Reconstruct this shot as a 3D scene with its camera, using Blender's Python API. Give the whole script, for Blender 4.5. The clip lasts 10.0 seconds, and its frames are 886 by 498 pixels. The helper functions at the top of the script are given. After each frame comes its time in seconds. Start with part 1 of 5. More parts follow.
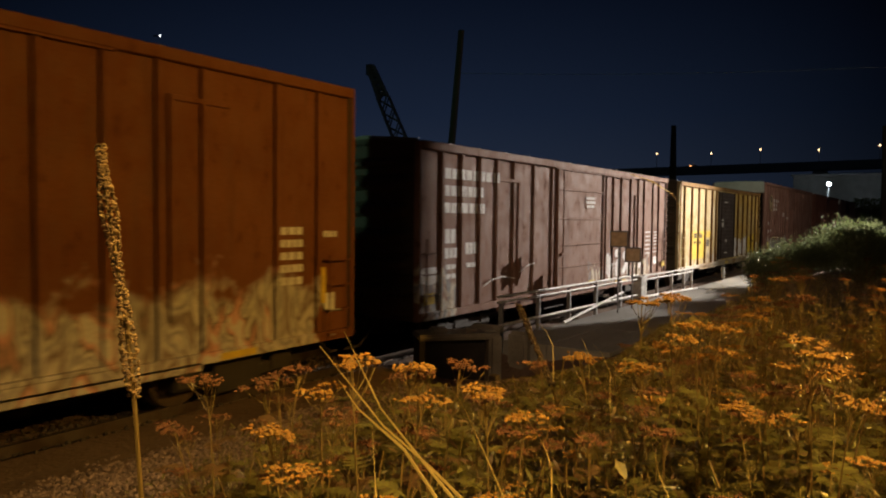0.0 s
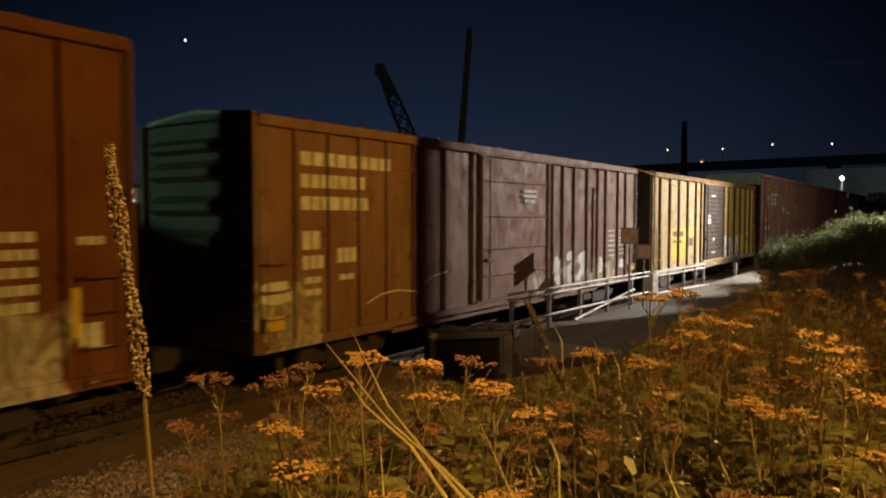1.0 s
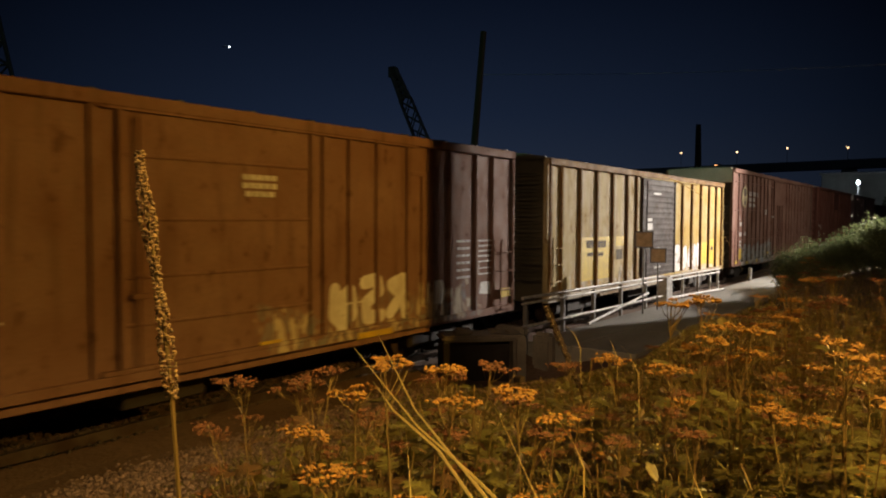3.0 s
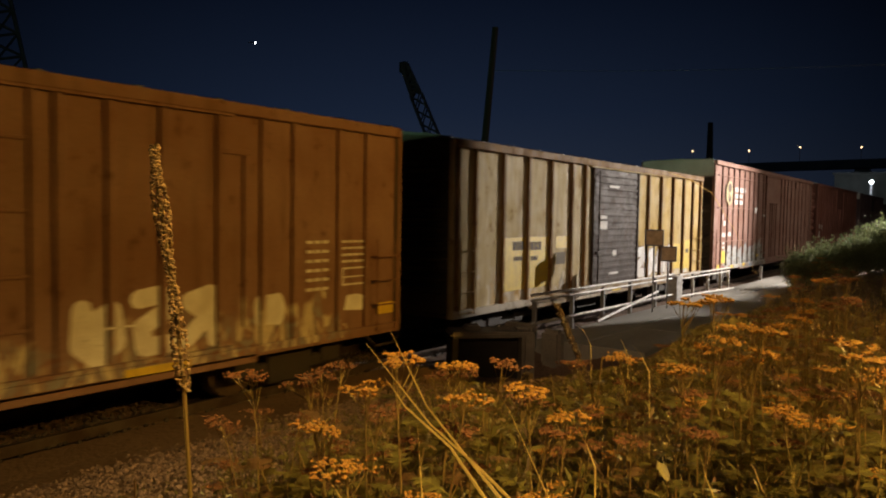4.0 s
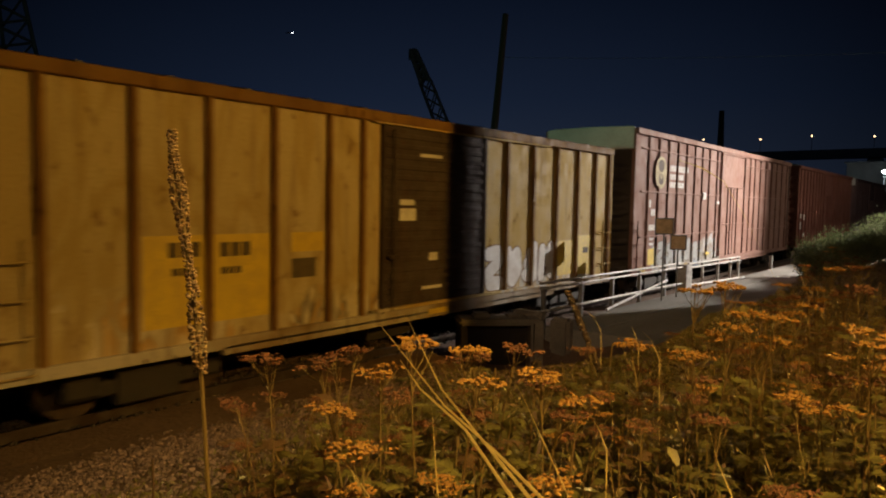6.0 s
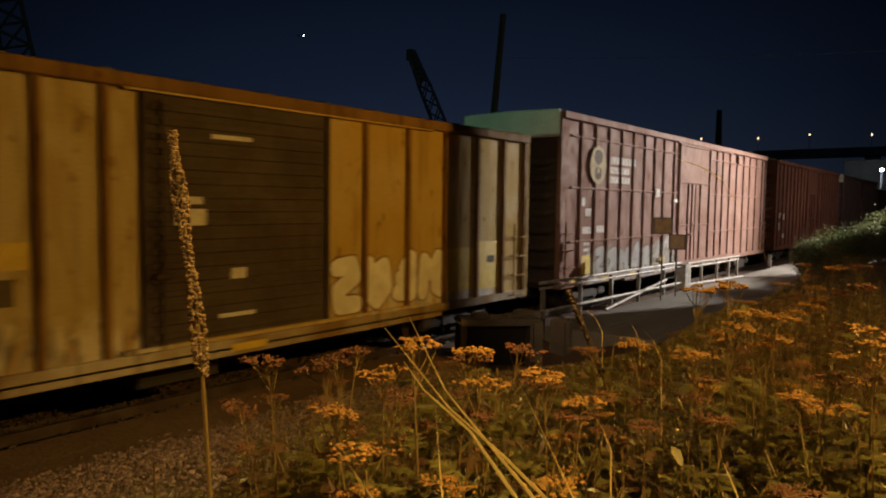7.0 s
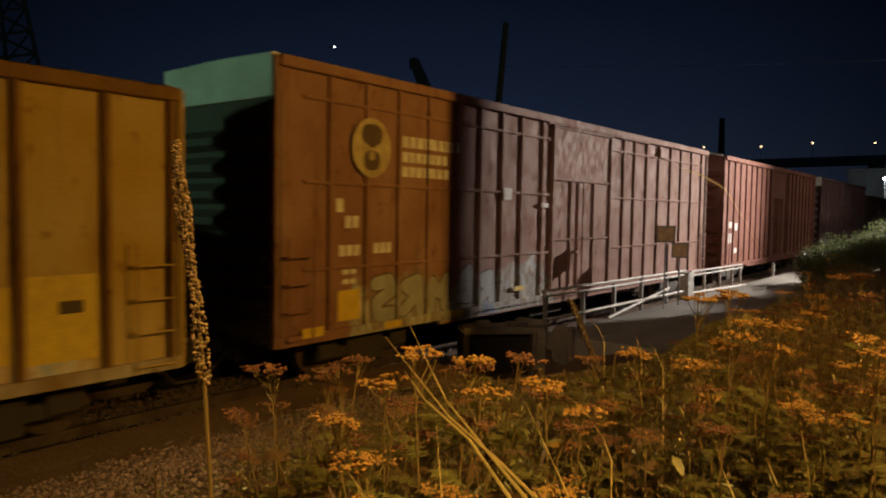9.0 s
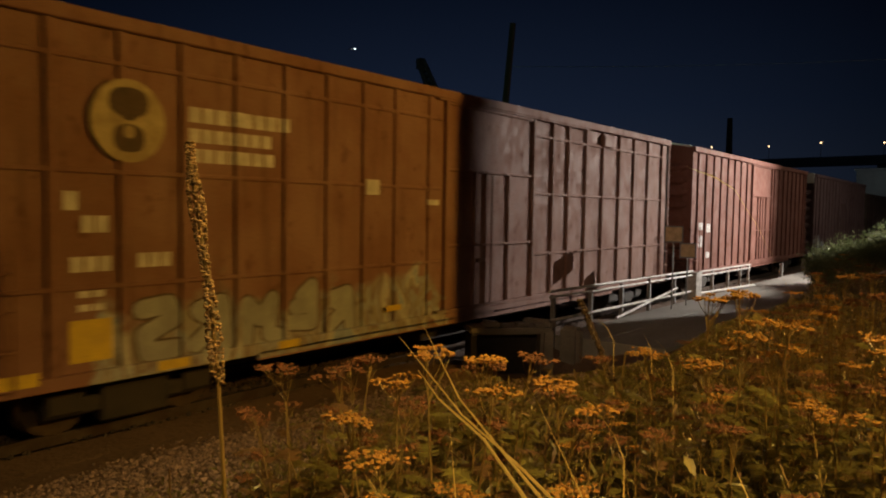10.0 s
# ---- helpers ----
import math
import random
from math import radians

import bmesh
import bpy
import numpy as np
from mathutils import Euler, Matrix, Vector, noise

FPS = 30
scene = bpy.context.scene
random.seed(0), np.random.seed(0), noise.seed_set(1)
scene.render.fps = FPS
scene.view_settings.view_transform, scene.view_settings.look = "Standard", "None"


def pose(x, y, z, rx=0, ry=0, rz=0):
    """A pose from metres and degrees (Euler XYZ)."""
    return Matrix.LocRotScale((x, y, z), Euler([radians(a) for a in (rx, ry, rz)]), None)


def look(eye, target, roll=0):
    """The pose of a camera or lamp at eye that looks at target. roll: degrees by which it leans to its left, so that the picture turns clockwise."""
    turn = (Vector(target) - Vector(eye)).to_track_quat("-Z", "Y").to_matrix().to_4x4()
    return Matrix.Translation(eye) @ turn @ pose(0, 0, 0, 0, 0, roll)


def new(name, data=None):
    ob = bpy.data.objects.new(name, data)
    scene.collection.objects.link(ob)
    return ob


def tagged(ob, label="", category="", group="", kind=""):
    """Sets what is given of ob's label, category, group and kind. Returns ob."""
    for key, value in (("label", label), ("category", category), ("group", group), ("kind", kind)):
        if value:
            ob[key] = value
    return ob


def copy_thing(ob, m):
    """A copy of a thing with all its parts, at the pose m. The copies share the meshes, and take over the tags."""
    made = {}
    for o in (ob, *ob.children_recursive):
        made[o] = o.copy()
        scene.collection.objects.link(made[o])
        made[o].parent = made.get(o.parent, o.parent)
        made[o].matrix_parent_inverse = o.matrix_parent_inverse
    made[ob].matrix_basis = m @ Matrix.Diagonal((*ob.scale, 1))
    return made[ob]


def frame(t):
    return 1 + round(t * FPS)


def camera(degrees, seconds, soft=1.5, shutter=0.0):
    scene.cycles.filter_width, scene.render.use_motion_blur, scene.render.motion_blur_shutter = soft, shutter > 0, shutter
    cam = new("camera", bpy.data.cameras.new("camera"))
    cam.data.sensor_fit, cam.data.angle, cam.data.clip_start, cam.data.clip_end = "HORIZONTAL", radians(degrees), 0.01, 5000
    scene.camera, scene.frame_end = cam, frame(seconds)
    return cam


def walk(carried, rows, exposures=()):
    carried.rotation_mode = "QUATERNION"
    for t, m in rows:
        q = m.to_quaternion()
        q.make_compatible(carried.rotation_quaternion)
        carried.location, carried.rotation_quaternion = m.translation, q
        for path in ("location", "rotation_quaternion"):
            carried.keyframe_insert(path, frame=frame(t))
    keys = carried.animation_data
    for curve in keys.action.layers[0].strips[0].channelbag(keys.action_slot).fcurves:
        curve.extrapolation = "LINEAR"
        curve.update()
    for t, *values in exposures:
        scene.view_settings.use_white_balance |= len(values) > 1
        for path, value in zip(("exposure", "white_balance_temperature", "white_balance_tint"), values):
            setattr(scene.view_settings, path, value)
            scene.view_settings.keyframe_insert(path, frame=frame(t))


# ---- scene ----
from itertools import product

cam = camera(63.4, 10.0, soft=2.0, shutter=0.7)
# ---- the camera's path: t, x, y, z, yaw, pitch, roll ----
PATH = [
    (0, 0.014, 0.041, 3.07, 34.5, -2.615, -0.629),
    (0.5, 0.033, 0.055, 3.044, 35.092, -2.642, -0.09),
    (1, 0.029, 0.045, 3.065, 35.332, -2.728, -0.072),
    (1.5, 0.022, 0.051, 3.064, 35.484, -2.745, -0.036),
    (2, 0.027, 0.042, 3.081, 35.693, -2.745, -0.037),
    (2.5, 0.017, 0.016, 3.075, 35.999, -2.525, -0.04),
    (4, -0.008, 0.006, 3.078, 37.051, -2.871, -0.904),
    (4.5, -0.009, 0.005, 3.079, 37.312, -3.164, -1.097),
    (5, -0.007, -0.003, 3.071, 37.55, -3.473, -1.246),
    (5.5, -0.004, -0.02, 3.071, 37.732, -3.773, -1.246),
    (7, -0.025, -0.019, 3.069, 37.608, -3.804, -0.863),
    (7.5, -0.024, -0.013, 3.073, 37.487, -3.562, -0.853),
    (8, -0.027, -0.021, 3.072, 37.422, -3.408, -1.159),
    (8.5, -0.023, -0.021, 3.078, 37.52, -3.278, -1.04),
    (9, -0.015, -0.023, 3.074, 37.837, -3.18, -0.923),
    (9.5, -0.021, -0.035, 3.074, 38.157, -3.181, -0.9),
    (10, -0.022, -0.043, 3.074, 38.367, -3.162, -0.873),
]
walk(cam, [(t, pose(x, y, z, 90 + pitch, roll, yaw)) for t, x, y, z, yaw, pitch, roll in PATH],
     [(0, 0.1), (4, 0.1), (5.5, 0.0), (7, -0.15), (8.5, -0.06), (10, -0.2)])

# ---- light ----
world = bpy.data.worlds.new("night_sky")
scene.world = world
world.use_nodes = True
wn = world.node_tree.nodes
wl = world.node_tree.links
w_co = wn.new("ShaderNodeTexCoord")
w_sep = wn.new("ShaderNodeSeparateXYZ")
w_ramp = wn.new("ShaderNodeValToRGB")
w_cr = w_ramp.color_ramp
w_cr.elements[0].position, w_cr.elements[0].color = 0.0, (0.0150, 0.0215, 0.0380, 1)
w_cr.elements[1].position, w_cr.elements[1].color = 0.38, (0.0006, 0.0015, 0.0058, 1)
w_mid = w_cr.elements.new(0.14)
w_mid.color = (0.0070, 0.0120, 0.0265, 1)
wl.new(w_co.outputs["Generated"], w_sep.inputs[0])
wl.new(w_sep.outputs["Z"], w_ramp.inputs[0])
# the glow over the town lies beyond the crane
w_dot = wn.new("ShaderNodeVectorMath")
w_dot.operation = "DOT_PRODUCT"
w_dot.inputs[1].default_value = (-math.sin(radians(38)), math.cos(radians(38)), 0)
w_map = wn.new("ShaderNodeMapRange")
w_map.inputs["From Min"].default_value, w_map.inputs["From Max"].default_value = 0.80, 1.0
w_map.inputs["To Min"].default_value, w_map.inputs["To Max"].default_value = 0.2, 1.12
wl.new(w_co.outputs["Generated"], w_dot.inputs[0])
wl.new(w_dot.outputs["Value"], w_map.inputs["Value"])
w_mul = wn.new("ShaderNodeVectorMath")
w_mul.operation = "SCALE"
wl.new(w_ramp.outputs[0], w_mul.inputs[0])
wl.new(w_map.outputs[0], w_mul.inputs["Scale"])
wl.new(w_mul.outputs[0], wn["Background"].inputs["Color"])
wn["Background"].inputs["Strength"].default_value = 1.0


def lamp(name, kind, place, colour, watts, radius, target=None, cone=30, blend=0.5):
    d = bpy.data.lights.new(name, kind)
    d.color, d.energy, d.shadow_soft_size = colour, watts, radius
    ob = new(name, d)
    ob.matrix_world = look(place, target) if target else Matrix.Translation(place)
    if kind == "SPOT":
        d.spot_size, d.spot_blend = radians(cone), blend
    return ob


lamp("sodium_lamp", "POINT", (3.5, 10.46, 5.8), (1.0, 0.518, 0.08), 2600, 0.02)
# unseen orange spot added for the near weeds, its cone kept off the train
lamp("near_weed_fill_spot", "SPOT", (3.3, 0.6, 7.0), (1.0, 0.64, 0.20), 3000, 0.05, (-1.55, 2.6, 1.2), 56, 1.0)
# unseen spot added to brighten the block, signs, paving and farther weeds
lamp("trackside_fill_spot", "SPOT", (0.8, 0.3, 6.2), (1.0, 0.66, 0.36), 1900, 0.1, (-5.4, 17.0, 1.4), 42, 1.0)
lamp("cool_floodlight", "SPOT", (2.5, 40.0, 7.6), (0.98, 0.88, 0.78), 34000, 0.012, (-8.4, 20.5, 2.0), 76, 0.85)
# unseen warm light added to lift the farther cars and bushes
WARM = lamp("far_warm_fill", "POINT", (4.0, 42.0, 8.0), (1.0, 0.86, 0.66), 1500, 0.2)
lamp("yard_lamp_light", "POINT", (-26.0, -9.0, 5.2), (0.50, 1.0, 0.58), 3300, 0.5)
lamp("mast_floodlight", "POINT", (-16.5, 146.4, 9.8), (0.85, 0.95, 1.0), 260, 0.3)

# ---- materials ----
def node(nt, kind, **values):
    n = nt.nodes.new(kind)
    for key, value in values.items():
        n.inputs[key.replace("_", " ")].default_value = value
    return n


def math_node(nt, op, a, b=0.0, clamp=False):
    n = nt.nodes.new("ShaderNodeMath")
    n.operation, n.use_clamp = op, clamp
    for i, v in enumerate((a, b)):
        if isinstance(v, (int, float)):
            n.inputs[i].default_value = v
        else:
            nt.links.new(v, n.inputs[i])
    return n.outputs[0]


def mix(nt, fac, a, b):
    n = nt.nodes.new("ShaderNodeMix")
    n.data_type = "RGBA"
    for i, v in ((0, fac), (6, a), (7, b)):
        if isinstance(v, (int, float)):
            n.inputs[i].default_value = v
        elif isinstance(v, tuple):
            n.inputs[i].default_value = (*v, 1)
        else:
            nt.links.new(v, n.inputs[i])
    return n.outputs[2]


def ramp(nt, fac, stops, constant=False):
    n = nt.nodes.new("ShaderNodeValToRGB")
    cr = n.color_ramp
    cr.interpolation = "CONSTANT" if constant else "LINEAR"
    while len(cr.elements) < len(stops):
        cr.elements.new(0.5)
    for e, (p, c) in zip(cr.elements, stops):
        e.position, e.color = p, (*c, 1) if isinstance(c, tuple) else (c, c, c, 1)
    nt.links.new(fac, n.inputs[0])
    return n.outputs[0]


def noise_tex(nt, scale, detail=3, stretch=(1, 1, 1), distortion=0.0, shift=(0, 0, 0)):
    co = nt.nodes.new("ShaderNodeTexCoord")
    mp = nt.nodes.new("ShaderNodeMapping")
    mp.inputs["Scale"].default_value = stretch
    mp.inputs["Location"].default_value = shift
    nt.links.new(co.outputs["Object"], mp.inputs[0])
    n = node(nt, "ShaderNodeTexNoise", Scale=scale, Detail=detail, Distortion=distortion)
    nt.links.new(mp.outputs[0], n.inputs["Vector"])
    return n.outputs["Fac"]


def base(name):
    m = bpy.data.materials.new(name)
    m.use_nodes = True
    return m, m.node_tree, m.node_tree.nodes["Principled BSDF"]


def bump(nt, bsdf, height, strength=0.3, distance=0.01):
    b = node(nt, "ShaderNodeBump", Strength=strength, Distance=distance)
    nt.links.new(height, b.inputs["Height"])
    nt.links.new(b.outputs[0], bsdf.inputs["Normal"])


def surface(name, colour, second, scale=4, rough=0.75, metal=0.0, fine=40, bump_strength=0.3, stretch=(1, 1, 1), per_object=0.0, distance=0.01):
    """Two-scale noise between two colours, with fine relief."""
    m, nt, bsdf = base(name)
    big = noise_tex(nt, scale, 4, stretch)
    small = noise_tex(nt, fine, 3, stretch)
    col = mix(nt, ramp(nt, big, [(0.35, 0.0), (0.65, 1.0)]), colour, second)
    dark = tuple(c * 0.55 for c in colour)
    col = mix(nt, ramp(nt, small, [(0.5, 0.0), (0.75, 0.7)]), col, dark)
    if per_object:
        info = nt.nodes.new("ShaderNodeObjectInfo")
        col = mix(nt, math_node(nt, "MULTIPLY", info.outputs["Random"], per_object), col, second)
    nt.links.new(col, bsdf.inputs["Base Color"])
    bsdf.inputs["Roughness"].default_value, bsdf.inputs["Metallic"].default_value = rough, metal
    bump(nt, bsdf, small, bump_strength, distance)
    return m


def car_paint(name, colour, faded, rust=(0.07, 0.028, 0.014), rust_amount=0.5, tags=(), rough=0.78):
    """Old paint with faded patches, rust streaks that run down, and spray paint in stretches (y0, y1, z0, z1, palette)."""
    m, nt, bsdf = base(name)
    co = nt.nodes.new("ShaderNodeTexCoord")
    sep = nt.nodes.new("ShaderNodeSeparateXYZ")
    nt.links.new(co.outputs["Object"], sep.inputs[0])
    fade = noise_tex(nt, 0.9, 4)
    streak = noise_tex(nt, 3.0, 4, (1, 1.6, 0.16))
    fine = noise_tex(nt, 26, 4)
    spots = noise_tex(nt, 6.0, 6, (1, 1, 0.6))
    col = mix(nt, ramp(nt, fade, [(0.38, 0.0), (0.66, 1.0)]), colour, faded)
    for y0, y1, z0, z1, palette, scale in tags:
        wob = noise_tex(nt, 1.4, 3)
        edge = math_node(nt, "MULTIPLY", math_node(nt, "SUBTRACT", wob, 0.5), 2.2)
        over = math_node(nt, "SUBTRACT", math_node(nt, "ADD", edge, z1), sep.outputs["Z"])
        top = math_node(nt, "MULTIPLY", over, 3.5, True)
        low = math_node(nt, "GREATER_THAN", sep.outputs["Z"], z0)
        lo = math_node(nt, "GREATER_THAN", math_node(nt, "ADD", sep.outputs["Y"], edge), y0)
        hi = math_node(nt, "GREATER_THAN", y1, math_node(nt, "ADD", sep.outputs["Y"], edge))
        mask = math_node(nt, "MULTIPLY", math_node(nt, "MULTIPLY", top, low), math_node(nt, "MULTIPLY", lo, hi))
        shapes = noise_tex(nt, scale, 2, (0.2, 1.7, 0.7), 0.9, (3.1, 1.7, 0.4))
        n = len(palette)
        stops = [(0.34 + 0.32 * i / n, c) for i, c in enumerate(palette)]
        spray = ramp(nt, shapes, stops, False)
        col = mix(nt, math_node(nt, "MULTIPLY", mask, 0.92), col, spray)
    col = mix(nt, ramp(nt, streak, [(0.56, 0.0), (0.72, rust_amount)]), col, rust)
    col = mix(nt, ramp(nt, spots, [(0.63, 0.0), (0.7, min(1.0, rust_amount * 1.4))]), col, rust)
    col = mix(nt, ramp(nt, fine, [(0.45, 0.0), (0.8, 0.35)]), col, tuple(c * 0.5 for c in colour))
    nt.links.new(col, bsdf.inputs["Base Color"])
    nt.links.new(ramp(nt, spots, [(0.4, rough - 0.12), (0.7, min(1, rough + 0.25))]), bsdf.inputs["Roughness"])
    bsdf.inputs["Specular IOR Level"].default_value = 0.22
    dents = noise_tex(nt, 2.2, 2)
    bump(nt, bsdf, math_node(nt, "ADD", math_node(nt, "MULTIPLY", dents, 2.0), math_node(nt, "MULTIPLY", fine, 0.12)), 0.35, 0.02)
    return m


def glow(name, colour, strength):
    m, nt, bsdf = base(name)
    bsdf.inputs["Base Color"].default_value = (*colour, 1)
    bsdf.inputs["Emission Color"].default_value = (*colour, 1)
    bsdf.inputs["Emission Strength"].default_value = strength
    return m


CREAM, GREYP, BLUEP, WHITEP = (0.62, 0.55, 0.42), (0.27, 0.28, 0.28), (0.3, 0.38, 0.5), (0.55, 0.54, 0.5)
M_A = car_paint("paint_orange_brown", (0.155, 0.053, 0.016), (0.19, 0.071, 0.025), rust_amount=0.35,
                tags=((8.0, 14.9, 0.5, 2.15, ((0.64, 0.60, 0.58), (0.2, 0.15, 0.12), (0.56, 0.53, 0.52), (0.3, 0.28, 0.28), (0.62, 0.58, 0.55), (0.18, 0.15, 0.13), (0.62, 0.32, 0.26), (0.6, 0.57, 0.55)), 1.15),))
M_B = car_paint("paint_boxcar_red", (0.215, 0.116, 0.083), (0.265, 0.158, 0.122), rust_amount=0.4,
                tags=((8.4, 14.2, 1.0, 1.75, (CREAM, (0.25, 0.12, 0.08), GREYP, (0.25, 0.12, 0.08), CREAM), 2.0),
                      (0.0, 1.3, 0.9, 2.0, (GREYP, (0.25, 0.12, 0.08), CREAM, GREYP), 2.2)))
M_C = car_paint("paint_worn_yellow", (0.46, 0.31, 0.075), (0.51, 0.38, 0.16), rust=(0.16, 0.075, 0.03), rust_amount=0.4,
                tags=((-0.6, 6.9, 0.8, 5.6, ((0.46, 0.36, 0.18), (0.50, 0.41, 0.24), (0.43, 0.33, 0.15), (0.51, 0.42, 0.25)), 0.6),
                      (0.3, 6.1, 0.9, 1.32, ((0.5, 0.42, 0.28), (0.4, 0.3, 0.16), (0.5, 0.42, 0.28), (0.3, 0.2, 0.1)), 1.6),
                      (1.1, 3.2, 1.0, 1.85, (CREAM, (0.5, 0.3, 0.08), (0.4, 0.33, 0.22), CREAM), 1.3),
                      (4.6, 6.4, 1.0, 1.6, (GREYP, (0.5, 0.3, 0.08), (0.12, 0.11, 0.1), CREAM), 1.6),
                      (10.0, 14.2, 1.0, 1.75, (BLUEP, WHITEP, (0.5, 0.34, 0.12), WHITEP), 1.4)))
M_C_POST = car_paint("paint_rusted_yellow", (0.24, 0.13, 0.035), (0.15, 0.075, 0.025), rust=(0.08, 0.035, 0.015), rust_amount=0.8)
M_C_SILL = car_paint("paint_scuffed_sill", (0.50, 0.45, 0.37), (0.22, 0.14, 0.06), rust=(0.08, 0.04, 0.02), rust_amount=0.8)
M_D = car_paint("paint_faded_red", (0.25, 0.13, 0.10), (0.33, 0.195, 0.16), rust_amount=0.3,
                tags=((1.7, 7.9, 0.9, 1.85, (BLUEP, WHITEP, (0.34, 0.32, 0.27), (0.25, 0.2, 0.17), (0.38, 0.42, 0.46), (0.34, 0.32, 0.27)), 1.5),))
M_E = car_paint("paint_oxide_red", (0.19, 0.075, 0.055), (0.24, 0.105, 0.082), rust_amount=0.35)
M_F = car_paint("paint_dull_maroon", (0.12, 0.075, 0.08), (0.15, 0.10, 0.105), rust_amount=0.35,
                tags=((0.5, 3.0, 1.0, 1.9, (WHITEP, BLUEP, (0.12, 0.08, 0.08), WHITEP), 1.6),))
M_G = car_paint("paint_dark_brown", (0.06, 0.04, 0.035), (0.08, 0.055, 0.05), rust_amount=0.3)
M_DOOR_GREY = car_paint("paint_door_grey", (0.05, 0.036, 0.031), (0.085, 0.067, 0.061), rust=(0.10, 0.05, 0.032), rust_amount=0.35, rough=0.72)
M_ROOF = surface("galvanised_roof", (0.16, 0.16, 0.15), (0.09, 0.075, 0.06), 1.2, 0.6, 0.3)
M_PALE_ROOF = surface("pale_galvanised_metal", (0.60, 0.60, 0.56), (0.45, 0.45, 0.41), 1.4, 0.55, 0.2)
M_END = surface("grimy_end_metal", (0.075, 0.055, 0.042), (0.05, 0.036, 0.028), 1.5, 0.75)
M_FASCIA = surface("pale_end_sheet", (0.80, 0.79, 0.76), (0.64, 0.62, 0.59), 1.4, 0.7)
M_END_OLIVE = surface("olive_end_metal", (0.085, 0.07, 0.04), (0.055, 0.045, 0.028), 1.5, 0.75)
# grimy steel under the cars; also blackens the block's opening in place of shade
M_UNDER = surface("grimy_steel_and_opening_shade", (0.022, 0.018, 0.015), (0.035, 0.026, 0.02), 3, 0.8)
M_WHEEL = surface("rusty_wheel_steel", (0.05, 0.032, 0.022), (0.08, 0.05, 0.03), 6, 0.65, 0.4)
M_STENCIL = surface("stencil_white_paint", (0.76, 0.74, 0.72), (0.56, 0.53, 0.5), 5, 0.8)
M_STENCIL_BLACK = surface("stencil_black_paint", (0.08, 0.06, 0.035), (0.13, 0.095, 0.05), 5, 0.8)
M_YELLOW = surface("reflective_yellow_strip", (0.72, 0.52, 0.04), (0.58, 0.4, 0.05), 5, 0.5)
M_TAG = surface("faded_spray_paint", (0.82, 0.81, 0.8), (0.62, 0.58, 0.54), 2.5, 0.8)
M_TAG_GREY = surface("grey_spray_paint", (0.40, 0.41, 0.41), (0.28, 0.28, 0.28), 2.5, 0.8)
M_CREST = surface("crest_cream_paint", (0.55, 0.46, 0.26), (0.38, 0.29, 0.16), 4, 0.8)
M_CREST_DARK = surface("crest_dark_paint", (0.085, 0.06, 0.045), (0.12, 0.08, 0.055), 4, 0.8)
M_RAIL = surface("worn_rail_steel", (0.16, 0.13, 0.11), (0.09, 0.06, 0.045), 3, 0.4, 0.8)
M_TIE = surface("old_tie_wood", (0.06, 0.045, 0.032), (0.1, 0.075, 0.05), 6, 0.9, stretch=(1, 0.2, 1))
M_EARTH = surface("bare_earth", (0.125, 0.075, 0.05), (0.18, 0.115, 0.08), 0.8, 0.95, fine=14, bump_strength=0.8, distance=0.04)
M_PAVE = surface("worn_concrete_paving", (0.32, 0.305, 0.275), (0.18, 0.168, 0.148), 0.5, 0.85, fine=18, stretch=(1, 0.35, 1))
M_CONC = surface("weathered_concrete", (0.29, 0.255, 0.205), (0.17, 0.145, 0.115), 1.6, 0.9, fine=22, bump_strength=0.6)
M_WHITE_STEEL = surface("white_painted_steel", (0.55, 0.53, 0.5), (0.3, 0.27, 0.24), 7, 0.55)
M_DULL_STEEL = surface("dull_galvanised_steel", (0.3, 0.3, 0.3), (0.2, 0.19, 0.18), 4, 0.5, 0.4)
M_RUST_SIGN = surface("rusty_sign_sheet", (0.72, 0.54, 0.36), (0.5, 0.35, 0.22), 5, 0.7)
M_WOOD_POLE = surface("weathered_pole_wood", (0.055, 0.042, 0.03), (0.035, 0.028, 0.02), 4, 0.9, stretch=(1, 1, 0.1))
M_DARK_STEEL = surface("dark_lattice_steel", (0.26, 0.26, 0.31), (0.18, 0.17, 0.2), 1, 0.7)
M_BRIDGE = surface("bridge_concrete", (0.62, 0.62, 0.64), (0.5, 0.5, 0.52), 0.05, 0.9, fine=2)
M_WALL = surface("yard_blocker_grey", (0.12, 0.115, 0.105), (0.085, 0.08, 0.075), 0.8, 0.9, fine=9)
M_BLOCKER = surface("light_blocker_render", (0.3, 0.28, 0.25), (0.22, 0.2, 0.18), 0.5, 0.9, fine=12)
M_SHED = surface("pale_shed_cladding", (0.55, 0.56, 0.56), (0.42, 0.43, 0.44), 0.6, 0.7)
M_LAMP_WHITE = glow("lamp_white_glow", (0.85, 0.95, 1.0), 40.0)
M_LAMP_WARM = glow("lamp_warm_glow", (1.0, 0.62, 0.3), 4.0)
M_PLANE_LIGHT = glow("plane_light_glow", (0.9, 0.95, 1.0), 7.0)
M_TAIL = glow("vehicle_light_glow", (1.0, 0.42, 0.16), 3.0)
M_SHED_LIGHT = glow("shed_light_glow", (0.75, 0.95, 1.0), 1.6)


